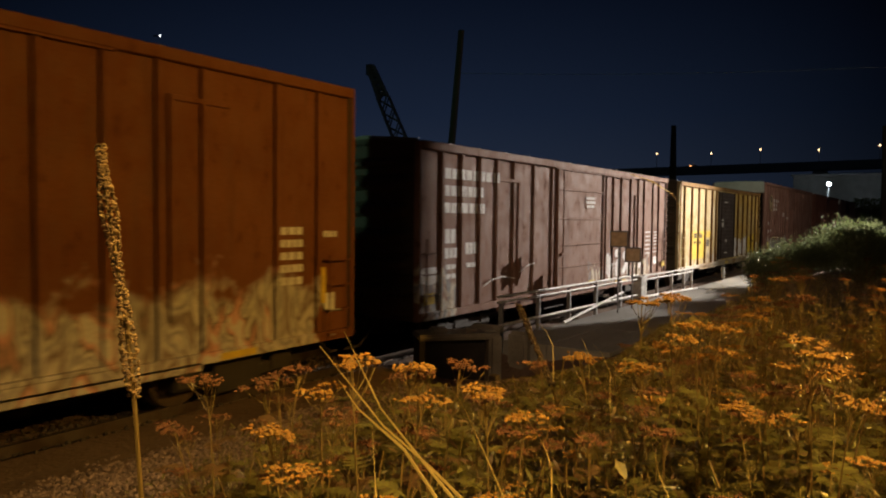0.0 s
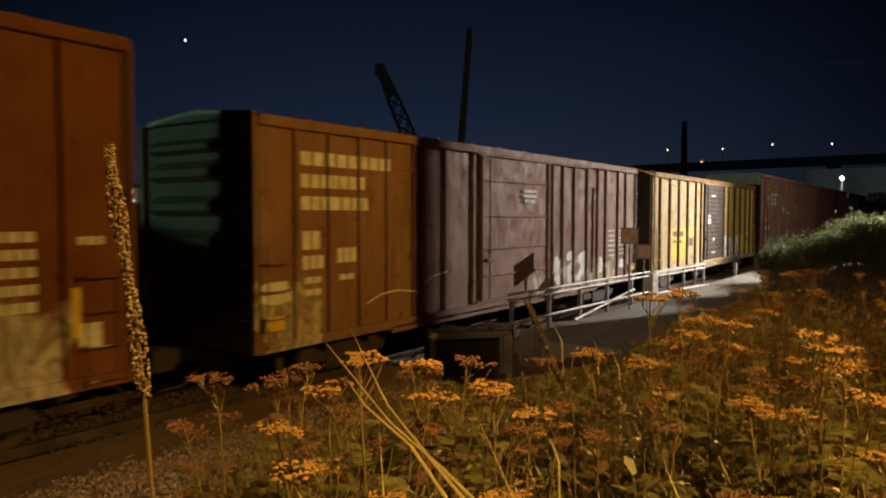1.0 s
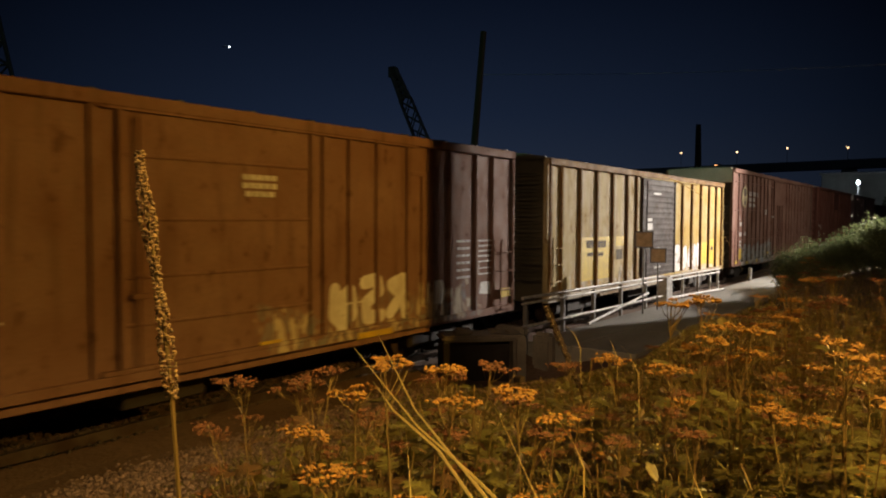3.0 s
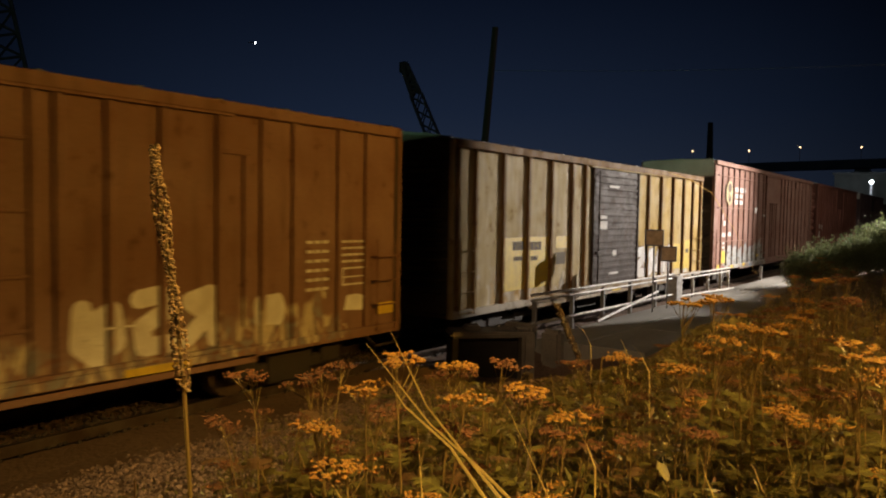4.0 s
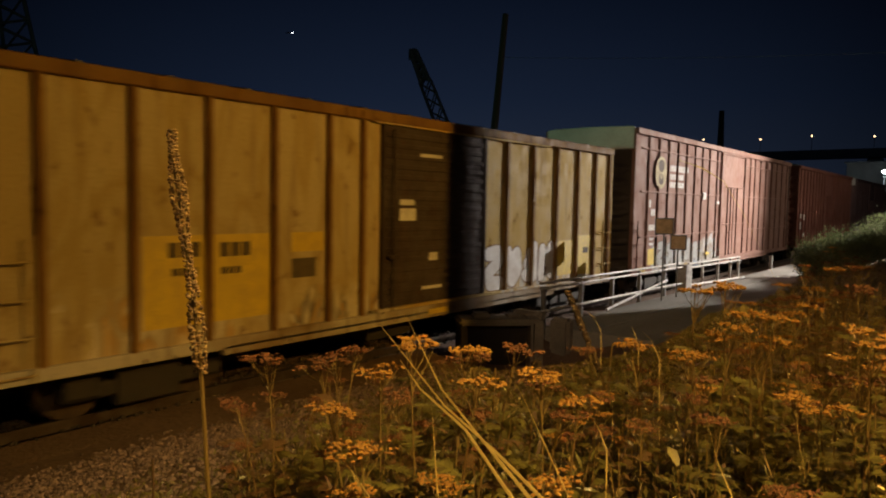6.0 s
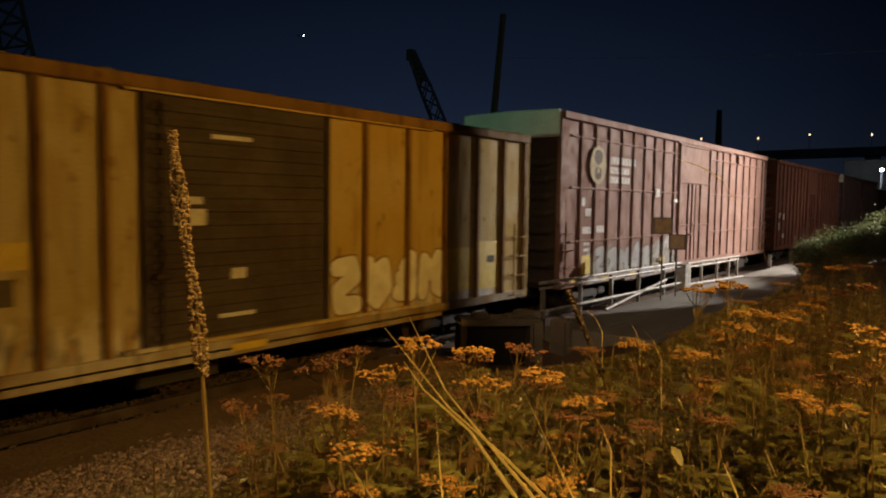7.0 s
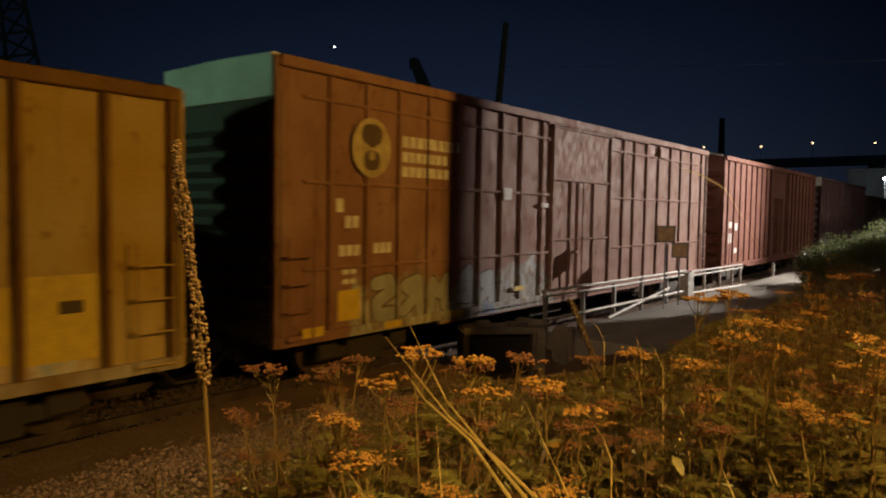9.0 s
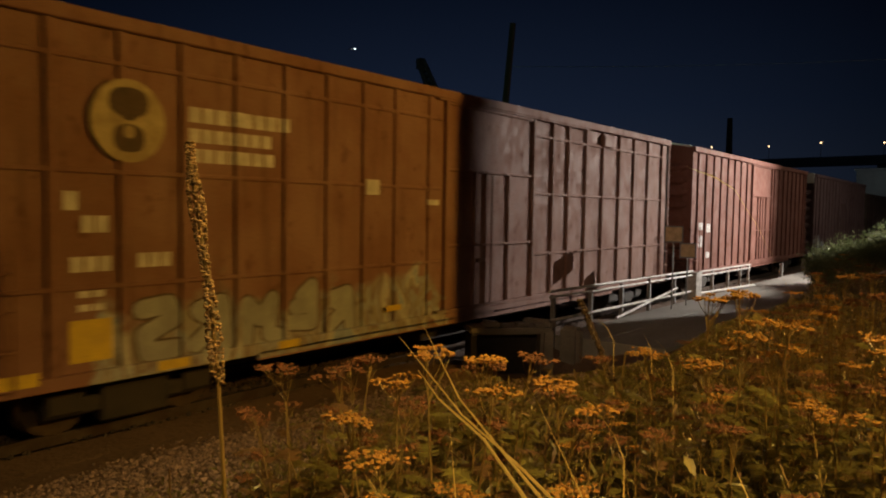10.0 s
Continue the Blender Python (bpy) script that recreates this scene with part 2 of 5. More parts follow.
def plant_material(name, colour, second, rough=0.65, translucent=0.25):
    m, nt, bsdf = base(name)
    geo = nt.nodes.new("ShaderNodeNewGeometry")
    info = nt.nodes.new("ShaderNodeObjectInfo")
    col = mix(nt, geo.outputs["Random Per Island"], colour, second)
    col = mix(nt, math_node(nt, "MULTIPLY", info.outputs["Random"], 0.45), col, tuple(0.5 * (a + b) * 0.7 for a, b in zip(colour, second)))
    veins = noise_tex(nt, 90, 2)
    col = mix(nt, ramp(nt, veins, [(0.45, 0.0), (0.8, 0.4)]), col, tuple(c * 0.5 for c in colour))
    nt.links.new(col, bsdf.inputs["Base Color"])
    bsdf.inputs["Roughness"].default_value = rough
    tr = nt.nodes.new("ShaderNodeBsdfTranslucent")
    nt.links.new(col, tr.inputs["Color"])
    ms = nt.nodes.new("ShaderNodeMixShader")
    ms.inputs[0].default_value = translucent
    nt.links.new(bsdf.outputs[0], ms.inputs[1])
    nt.links.new(tr.outputs[0], ms.inputs[2])
    nt.links.new(ms.outputs[0], nt.nodes["Material Output"].inputs["Surface"])
    return m


M_STONE = plant_material("ballast_stone", (0.035, 0.022, 0.018), (0.44, 0.31, 0.28), 0.8, 0.0)
# darker stone copy: the shade under the train is put into its colour
M_STONE_SHADED = plant_material("shaded_ballast_stone", (0.02, 0.014, 0.012), (0.10, 0.075, 0.06), 0.9, 0.0)
M_FLOWER = plant_material("tansy_flower", (0.55, 0.30, 0.045), (0.29, 0.125, 0.028), 0.7, 0.15)
M_FLOWER_DRY = plant_material("dry_tansy_flower", (0.26, 0.105, 0.034), (0.10, 0.04, 0.018), 0.8, 0.12)
M_STEM = plant_material("tansy_stem", (0.30, 0.22, 0.06), (0.11, 0.055, 0.022), 0.4, 0.05)
M_LEAF = plant_material("tansy_leaf", (0.21, 0.19, 0.045), (0.085, 0.065, 0.022), 0.34, 0.2)
M_LEAF_DRY = plant_material("dry_leaf", (0.15, 0.08, 0.03), (0.07, 0.04, 0.015), 0.55, 0.08)
M_BROAD = plant_material("yellowing_broad_leaf", (0.34, 0.28, 0.10), (0.22, 0.17, 0.05), 0.5, 0.3)
M_GRASS = plant_material("grass_blade", (0.06, 0.055, 0.014), (0.16, 0.12, 0.035), 0.5, 0.08)
M_STRAW = plant_material("bleached_straw", (0.72, 0.55, 0.18), (0.45, 0.32, 0.11), 0.45, 0.1)
M_SHRUB = plant_material("shrub_leaf", (0.11, 0.135, 0.05), (0.22, 0.255, 0.12), 0.5, 0.35)
M_DARK_SEED = plant_material("dark_seed_stalk", (0.10, 0.055, 0.025), (0.035, 0.02, 0.01), 0.9, 0.05)
M_MULLEIN = plant_material("mullein_seed_head", (0.50, 0.33, 0.14), (0.06, 0.03, 0.015), 0.7, 0.05)


# ---- building blocks ----
def mesh_from(name, verts, faces):
    me = bpy.data.meshes.new(name)
    me.from_pydata(verts, [], faces)
    me.update()
    return me


def put(name, me, material, parent=None, label=""):
    if material and not me.materials:
        me.materials.append(material)
    ob = new(name, me)
    if parent:
        ob.parent = parent
    if label:
        ob["label"] = label
    return ob


def part(name, bm, material, parent=None, label=""):
    me = bpy.data.meshes.new(name)
    bm.to_mesh(me)
    bm.free()
    return put(name, me, material, parent, label)


def box(bm, x0, x1, y0, y1, z0, z1):
    v = [bm.verts.new(p) for p in product((x0, x1), (y0, y1), (z0, z1))]
    for f in ((0, 1, 3, 2), (4, 6, 7, 5), (0, 4, 5, 1), (2, 3, 7, 6), (0, 2, 6, 4), (1, 5, 7, 3)):
        bm.faces.new([v[i] for i in f])
    return v


def bevelled(bm, width=0.01, segments=1):
    bmesh.ops.bevel(bm, geom=bm.edges[:], offset=width, segments=segments, affect="EDGES", clamp_overlap=True)
    return bm


def boxes(*dims, bevel=0.0):
    bm = bmesh.new()
    for d in dims:
        box(bm, *d)
    return bevelled(bm, bevel) if bevel else bm


def tube(bm, a, b, r0, r1=None, sides=8):
    """A rod from a to b, with closed ends."""
    a, b = Vector(a), Vector(b)
    r1 = r0 if r1 is None else r1
    q = (b - a).to_track_quat("Z", "Y")
    rings = []
    for p, r in ((a, r0), (b, r1)):
        rings.append([bm.verts.new(p + q @ Vector((r * math.cos(2 * math.pi * i / sides), r * math.sin(2 * math.pi * i / sides), 0))) for i in range(sides)])
    for i in range(sides):
        j = (i + 1) % sides
        bm.faces.new((rings[0][i], rings[0][j], rings[1][j], rings[1][i]))
    bm.faces.new(rings[0][::-1])
    bm.faces.new(rings[1])
    return bm


def tubes(*rods, sides=8):
    bm = bmesh.new()
    for a, b, r in rods:
        tube(bm, a, b, r, r, sides)
    return bm


def thing(name, label, category, m=None, group="", kind=""):
    ob = new(name)
    ob.empty_display_size = 0.2
    if m is not None:
        ob.matrix_world = m
    return tagged(ob, label, category, group, kind)


# ---- the ground ----
def smooth(a, b, v):
    t = min(1.0, max(0.0, (v - a) / (b - a)))
    return t * t * (3 - 2 * t)


def ground_z(x, y):
    """Height of the ground: trackside low, a weedy bank on the camera's side."""
    south = 0.14 + 1.26 * min(1.0, max(0.0, (x + 7.9) / 5.0)) ** 1.1
    north = 0.2 + 0.24 * smooth(-7.9, -7.3, x) + 1.0 * smooth(-5.0, -2.6, x)
    f = smooth(7.5, 11.5, y)
    z = south * (1 - f) + north * f
    if x < -8.0:
        z = 0.1 + 0.0 * f
    z += 0.05 * noise.noise(Vector((x * 0.6, y * 0.6, 0))) * smooth(-7.6, -6.5, x) * (1 - smooth(9, 12, y) * (1 - smooth(-4.6, -3, x)))
    z -= 0.95 * math.exp(-(((x + 6.75) / 1.0) ** 2 + ((y - 11.3) / 1.6) ** 2))
    if y > 11 and -7.5 < x < -4.8:
        z = min(z, 0.46)
    far = max(smooth(40, 120, abs(y)), smooth(14, 60, abs(x + 6)))
    return z * (1 - far) + 0.05 * far


def ground():
    xs = sorted({-900.0, -400.0, -150.0, -80.0, -40.0, -20.0, -14.0, -12.0, 40.0, 150.0, 500.0, 20.0, 12.0, 8.0} | {round(-11 + 0.3 * i, 2) for i in range(58)})
    ys = sorted({-500.0, -150.0, -60.0, -30.0, -15.0, -8.0, 60.0, 70.0, 85.0, 110.0, 160.0, 260.0, 500.0, 1200.0} | {round(-4 + 0.3 * i, 2) for i in range(150)} | {41.0 + 2 * i for i in range(9)})
    verts = [(x, y, ground_z(x, y)) for x in xs for y in ys]
    n = len(ys)
    faces = [(i * n + j, (i + 1) * n + j, (i + 1) * n + j + 1, i * n + j + 1) for i in range(len(xs) - 1) for j in range(n - 1)]
    ob = put("ground", mesh_from("ground", verts, faces), M_EARTH)
    tagged(ob, "brown bare earth bank beside the railway track", "ground", kind="structure")


ground()

TRACK_X = -9.875
RAIL_Z = 0.25


def pavement():
    rng = random.Random(4)
    root = thing("pavement", "grey worn concrete paving beside the track", "pavement", kind="structure")
    for i in range(9):
        y = 13.0 + 2.8 * i
        for x0, x1 in ((-7.35, -6.35), (-6.35, -5.0)):
            part("slab", boxes((x0 + 0.006, x1 - 0.006, y + 0.006, y + 2.794, -0.1, 0.52 + rng.uniform(-0.006, 0.006)), bevel=0.012), M_PAVE, root)


pavement()


def track():
    t = thing("railway_track", "rusty steel rails on dark wooden sleepers in ballast", "railway track", kind="structure")
    for side in (-1, 1):
        x = TRACK_X + side * 0.75
        bm = boxes((x - 0.036, x + 0.036, -70, 320, RAIL_Z - 0.045, RAIL_Z), (x - 0.01, x + 0.01, -70, 320, RAIL_Z - 0.15, RAIL_Z - 0.045), (x - 0.075, x + 0.075, -70, 320, RAIL_Z - 0.17, RAIL_Z - 0.15))
        part("rail", bm, M_RAIL, t)
    me = None
    rng = random.Random(2)
    for i in range(150):
        y = -14 + i * 0.54
        if me is None:
            bm = boxes((TRACK_X - 1.28, TRACK_X + 1.28, -0.115, 0.115, -0.06, RAIL_Z - 0.17), bevel=0.015)
            ob = part("sleeper", bm, M_TIE, t)
            me = ob.data
        else:
            ob = put("sleeper", me, None, t)
        ob.location = (rng.uniform(-0.04, 0.04), y, 0)


track()


def stone_cloud(name, n, rng, place, size, material, label, category):
    verts, faces = [], []
    for _ in range(n):
        x, y = place()
        s = size()
        z = ground_z(x, y) + s * 0.2
        turn = Euler((rng.uniform(0, 6), rng.uniform(0, 6), rng.uniform(0, 6))).to_matrix()
        k = len(verts)
        for p in ((1, 0, 0), (-1, 0, 0), (0, 1, 0), (0, -1, 0), (0, 0, 1), (0, 0, -1)):
            v = turn @ (Vector(p) * s * rng.uniform(0.55, 1.1))
            verts.append((x + v.x, y + v.y, z + v.z * 0.8))
        for a, b in ((0, 2), (2, 1), (1, 3), (3, 0)):
            faces += [(k + a, k + b, k + 4), (k + b, k + a, k + 5)]
    ob = put(name, mesh_from(name, verts, faces), material)
    return tagged(ob, label, category, kind="stuff")


rng_s = random.Random(7)
stone_cloud("ballast", 26000, rng_s, lambda: (rng_s.triangular(-8.25, -3.2, -6.7), rng_s.uniform(0.2, 10.4)), lambda: rng_s.uniform(0.008, 0.027) * rng_s.choice((0.6, 1, 1.6)), M_STONE, "loose grey-brown crushed stones on the bank", "gravel")
stone_cloud("track_ballast", 9000, rng_s, lambda: (rng_s.uniform(-11.6, -9.0), rng_s.uniform(-2, 34)), lambda: rng_s.uniform(0.03, 0.06), M_STONE_SHADED, "crushed stone ballast between the rails, darkened for the train's shade", "ballast")


# ---- the train ----
def train_y(t):
    return 28.87 - 4.329 * t - 0.0023 * t * t


WHEEL_R = 0.42
WALKS = []


def side_bars(bm, words, x, posts=(), post_w=0.1, post_d=0.058):
    """Lettering as bars (y0, y1, z0, z1, letters), painted across panels and posts alike."""
    for y0, y1, z0, z1, n in words:
        w = (y1 - y0) / n
        for i in range(n):
            a, b = y0 + i * w, y0 + (i + 0.8) * w
            cuts = sorted({a, b} | {c for p in posts for c in (p - post_w / 2 - 0.004, p + post_w / 2 + 0.004) if a < c < b})
            for c0, c1 in zip(cuts, cuts[1:]):
                on_post = any(abs((c0 + c1) / 2 - p) < post_w / 2 for p in posts)
                lift = post_d if on_post else 0.0
                box(bm, x + lift, x + lift + 0.004, c0, c1, z0, z1)


def blob(bm, x, y, z, w, h, hole=0.0, sides=14, rng=None, thick=0.004, square_up=0.6):
    """A flat rounded stroke of paint, with a hole in it if wanted."""
    out, inn = [], []
    for i in range(sides):
        a = 2 * math.pi * i / sides
        k = 1 + (rng.uniform(-0.14, 0.14) if rng else 0)
        c, s = math.cos(a), math.sin(a)
        c, s = math.copysign(abs(c) ** square_up, c), math.copysign(abs(s) ** square_up, s)
        out.append(bm.verts.new((x + thick, y + w / 2 * c * k, z + h / 2 * s * k)))
        if hole:
            inn.append(bm.verts.new((x + thick, y + w / 2 * c * hole, z + h / 2 * s * hole)))
    if hole:
        for i in range(sides):
            j = (i + 1) % sides
            bm.faces.new((out[i], out[j], inn[j], inn[i]))
    else:
        bm.faces.new(out)


def bogie(parent, y):
    b = part("bogie", boxes((-0.94, 0.94, -0.2, 0.2, 0.5, 0.85), bevel=0.03), M_UNDER, parent, "sooty cast steel bogie")
    for s in (-1, 1):
        x0, x1 = sorted((s * 0.95, s * 1.12))
        o0, o1 = sorted((s * 0.93, s * 1.15))
        part("side_frame", boxes((x0, x1, -1.12, 1.12, 0.52, 0.72), (o0, o1, -0.45, 0.45, 0.38, 0.86), (o0, o1, -1.1, -0.66, 0.55, 0.82), (o0, o1, 0.66, 1.1, 0.55, 0.82), bevel=0.03), M_UNDER, b)
    b.location = (0, y, 0)
    for k in (-0.88, 0.88):
        bm = bmesh.new()
        tube(bm, (-1.0, 0, 0), (1.0, 0, 0), 0.08, 0.08, 10)
        for s in (-1, 1):
            tube(bm, (s * 0.68, 0, 0), (s * 0.82, 0, 0), WHEEL_R, WHEEL_R, 28)
            tube(bm, (s * 0.64, 0, 0), (s * 0.68, 0, 0), WHEEL_R + 0.028, WHEEL_R + 0.028, 28)
            tube(bm, (s * 0.80, 0, 0), (s * 0.9, 0, 0), 0.14, 0.11, 12)
            for i in range(6):
                a = i * math.pi / 3
                tube(bm, (s * 0.815, 0.26 * math.cos(a), 0.26 * math.sin(a)), (s * 0.826, 0.26 * math.cos(a), 0.26 * math.sin(a)), 0.05, 0.05, 6)
        w = part("wheelset", bm, M_WHEEL, b, "rusty steel wheelset")
        w.location = (0, k, RAIL_Z + WHEEL_R)
        WALKS.append(("wheel", w, k))


def boxcar(u0, length, eave, paint, label, posts, door=None, door_style="panel", door_paint=None, ribs_z=(), roof=None, end_paint=None, end_ribs=(),
           crown=0.14, post_w=0.1, post_d=0.058, stencil=(), stencil_paint=None, yellow=(), details=None, high_end=0.0, post_paint=None, sill_paint=None):
    roof, end_paint = roof or M_ROOF, end_paint or M_END
    car = thing("boxcar", label, "boxcar", pose(TRACK_X, u0 + train_y(0), 0), group="freight train")
    SILL, X = 0.95, 1.42
    # body shell: two side sheets, floor, two ends
    for s in (1, -1):
        d0, d1 = (door or (length / 2 - 1.5, length / 2 + 1.5))
        x0, x1 = (X - 0.05, X) if s > 0 else (-X, -X + 0.05)
        part("side_wall", boxes((x0, x1, 0.05, d0, SILL + 0.02, eave - 0.02), (x0, x1, d1, length - 0.05, SILL + 0.02, eave - 0.02), (x0, x1, d0, d1, eave - 0.16, eave - 0.02)), paint, car)
        # top and bottom chords
        c0, c1 = (X - 0.02, X + 0.115) if s > 0 else (-X - 0.115, -X + 0.02)
        part("top_chord", boxes((c0, c1, 0, length, eave - 0.17, eave), bevel=0.014), post_paint or paint, car)
        b0, b1 = (X - 0.02, X + 0.075) if s > 0 else (-X - 0.075, -X + 0.02)
        part("side_sill", boxes((b0, b1, 0.0, length, SILL, SILL + 0.16), (b0, b1, length * 0.2, length * 0.8, SILL - 0.08, SILL + 0.05), bevel=0.01), sill_paint or paint, car)
        for y in posts:
            p0, p1 = (X - 0.005, X + post_d) if s > 0 else (-X - post_d, -X + 0.005)
            part("side_post", boxes((p0, p1, y - post_w / 2, y + post_w / 2, SILL + 0.14, eave - 0.14), bevel=0.016), post_paint or paint, car)
        for z in ribs_z:
            for g0, g1 in ((0.5, d0 - 0.06), (d1 + 0.06, length - 0.25)):
                p0, p1 = (X - 0.005, X + post_d * 0.8) if s > 0 else (-X - post_d * 0.8, -X + 0.005)
                part("side_rib", boxes((p0, p1, g0, g1, z - 0.03, z + 0.03), bevel=0.012), paint, car)
        # door
        if s > 0 and door:
            dp = door_paint or paint
            h0, h1 = SILL + 0.13, eave - 0.17
            label_d = "dull grey corrugated sliding door" if door_style == "corrugated" else ""
            dd = part("door", boxes((X - 0.03, X + 0.025, d0, d1, h0, h1), bevel=0.008), dp, car, label_d)
            stiles, rails = [], []
            if door_style == "corrugated":
                n = 17
                zs = [h0 + 0.1 + (h1 - h0 - 0.2) * (i + 0.5) / n for i in range(n)]
                rails = [(X + 0.015, X + 0.06, d0 + 0.1, d1 - 0.1, z - 0.045, z + 0.045) for z in zs]
                stiles = [(X + 0.0, X + 0.08, y, y + 0.07, h0, h1) for y in (d0, d1 - 0.07)]
            elif door_style == "panel":
                rails = [(X + 0.02, X + 0.06, d0 + 0.09, d1 - 0.09, h0 + z - 0.025, h0 + z + 0.025) for z in (0.62, 1.22, 1.95, 2.75)]
                stiles = [(X + 0.02, X + 0.075, y - 0.04, y + 0.04, h0, h1) for y in (d0 + 0.04, d1 - 0.04)]
            else:
                rails = [(X + 0.02, X + 0.07, d0 + 0.1, d1 - 0.1, z - 0.03, z + 0.03) for z in (h0 + 0.06, h0 + 1.3, h0 + 2.75, h1 - 0.06)]
                stiles = [(X + 0.02, X + 0.085, y - 0.05, y + 0.05, h0, h1) for y in (d0 + 0.05, d1 - 0.05)] + [(X + 0.02, X + 0.075, y - 0.03, y + 0.03, h0, h0 + 2.75) for y in (d0 + 0.95, d0 + 1.35, d0 + 2.2)]
            for d in rails:
                part("door_rib", boxes(d, bevel=0.014), dp, dd)
            for d in stiles:
                part("door_stile", boxes(d, bevel=0.01), dp, dd)
            yl = d0 + (0.25 if door_style != "plug" else 1.15)
            for k in (0.0, 0.34) if door_style == "plug" else (0.0,):
                part("lock_bar", tubes(((X + 0.11, yl + k, h0 + 0.1), (X + 0.11, yl + k, h0 + 2.7 if door_style == "plug" else h1 - 0.1), 0.02), sides=6), dp, dd)
            part("lock_handle", boxes((X + 0.05, X + 0.13, yl - 0.12, yl + 0.16, h0 + 0.95, h0 + 1.02), bevel=0.01), dp, dd)
            for z in (SILL + 0.17, eave - 0.2):
                part("door_track", boxes((X, X + 0.1, d0 - 0.25, d1 + 2.6, z, z + 0.05)), paint, car)
    # roof: two slopes with cross ribs
    bm = bmesh.new()
    n = max(8, int(length / 1.15))
    prof = [(-X - 0.08, eave - 0.01), (-0.75, eave + crown * 0.72), (0, eave + crown), (0.75, eave + crown * 0.72), (X + 0.08, eave - 0.01)]
    rows = [[bm.verts.new((x, y, z)) for x, z in prof] for y in (0.02, length - 0.02)]
    low = [[bm.verts.new((x, y, z - 0.05)) for x, z in prof] for y in (0.02, length - 0.02)]
    for i in range(4):
        bm.faces.new((rows[0][i], rows[0][i + 1], rows[1][i + 1], rows[1][i]))
        bm.faces.new((low[0][i + 1], low[0][i], low[1][i], low[1][i + 1]))
        bm.faces.new((low[0][i], low[0][i + 1], rows[0][i + 1], rows[0][i]))
        bm.faces.new((low[1][i + 1], low[1][i], rows[1][i], rows[1][i + 1]))
    for i in (0, 4):
        bm.faces.new((low[0][i], rows[0][i], rows[1][i], low[1][i]))
    for k in range(n + 1):
        y = 0.06 + (length - 0.12) * k / n
        for s in (-1, 1):
            a, b = (s * (X - 0.08), eave + 0.045), (0.0, eave + crown + 0.025)
            vs = [bm.verts.new((x, y + dy, z + dz)) for dy in (-0.035, 0.035) for x, z in (a, b) for dz in (-0.03, 0.006)]
            for f in ((0, 1, 3, 2), (4, 6, 7, 5), (1, 5, 7, 3), (0, 4, 5, 1), (0, 2, 6, 4)):
                bm.faces.new([vs[i] for i in f])
    bmesh.ops.recalc_face_normals(bm, faces=bm.faces[:])
    part("roof", bm, roof, car)
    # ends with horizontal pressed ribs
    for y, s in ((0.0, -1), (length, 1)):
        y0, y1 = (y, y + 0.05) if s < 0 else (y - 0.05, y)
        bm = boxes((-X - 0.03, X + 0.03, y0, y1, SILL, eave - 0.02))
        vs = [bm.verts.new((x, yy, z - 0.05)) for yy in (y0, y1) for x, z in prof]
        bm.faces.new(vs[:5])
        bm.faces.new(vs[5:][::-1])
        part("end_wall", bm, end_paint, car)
        for x in (-X, X):
            part("corner_post", boxes((x - 0.06, x + 0.06, min(y, y + s * 0.07), max(y, y + s * 0.07), SILL, eave - 0.02), bevel=0.012), paint, car)
        if high_end:
            part("end_fascia", boxes((-X, X, min(y, y + s * 0.09), max(y, y + s * 0.09), eave - high_end, eave + 0.02), bevel=0.01), M_FASCIA, car, "pale galvanised sheet across the top of the end")
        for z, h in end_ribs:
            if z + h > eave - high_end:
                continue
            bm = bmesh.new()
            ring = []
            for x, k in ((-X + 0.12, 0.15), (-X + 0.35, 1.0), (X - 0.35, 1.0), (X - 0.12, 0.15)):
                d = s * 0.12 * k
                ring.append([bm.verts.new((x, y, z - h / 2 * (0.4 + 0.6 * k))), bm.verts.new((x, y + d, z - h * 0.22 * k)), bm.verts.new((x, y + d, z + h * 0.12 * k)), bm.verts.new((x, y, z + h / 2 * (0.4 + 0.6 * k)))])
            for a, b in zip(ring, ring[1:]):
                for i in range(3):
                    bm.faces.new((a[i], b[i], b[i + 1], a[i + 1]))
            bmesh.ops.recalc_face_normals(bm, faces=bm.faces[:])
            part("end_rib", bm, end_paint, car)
        # coupler, brake gear, steps
        rods = bmesh.new()
        box(rods, -0.12, 0.12, min(y, y + s * 0.95), max(y, y + s * 0.95), 0.72, 0.98)
        box(rods, -0.2, 0.2, min(y + s * 0.55, y + s * 0.95), max(y + s * 0.55, y + s * 0.95), 0.66, 1.02)
        part("coupler", bevelled(rods, 0.03), M_UNDER, car, "grimy steel coupler")
        part("brake_hose", tubes(((0.45, y + s * 0.1, 0.85), (0.4, y + s * 0.6, 0.45), 0.025), ((0.4, y + s * 0.6, 0.45), (0.3, y + s * 0.9, 0.42), 0.025)), M_UNDER, car, "black rubber brake hose")
        lad = bmesh.new()
        yl = y + (0.12 if s < 0 else -0.12)
        yl2 = y + (0.62 if s < 0 else -0.62)
        top_z = 2.6 if s < 0 or eave < 5 else 2.4
        for yy in (yl, yl2):
            tube(lad, (X + 0.13, yy, SILL + 0.05), (X + 0.13, yy, top_z), 0.014, 0.014, 6)
        for z in np.arange(SILL + 0.1, top_z + 0.05, 0.42):
            tube(lad, (X + 0.13, yl, z), (X + 0.13, yl2, z), 0.014, 0.014, 6)
            for yy in (yl, yl2):
                tube(lad, (X, yy, max(z, SILL + 0.02)), (X + 0.13, yy, max(z, SILL + 0.02)), 0.012, 0.012, 6)
        part("ladder", lad, paint, car)
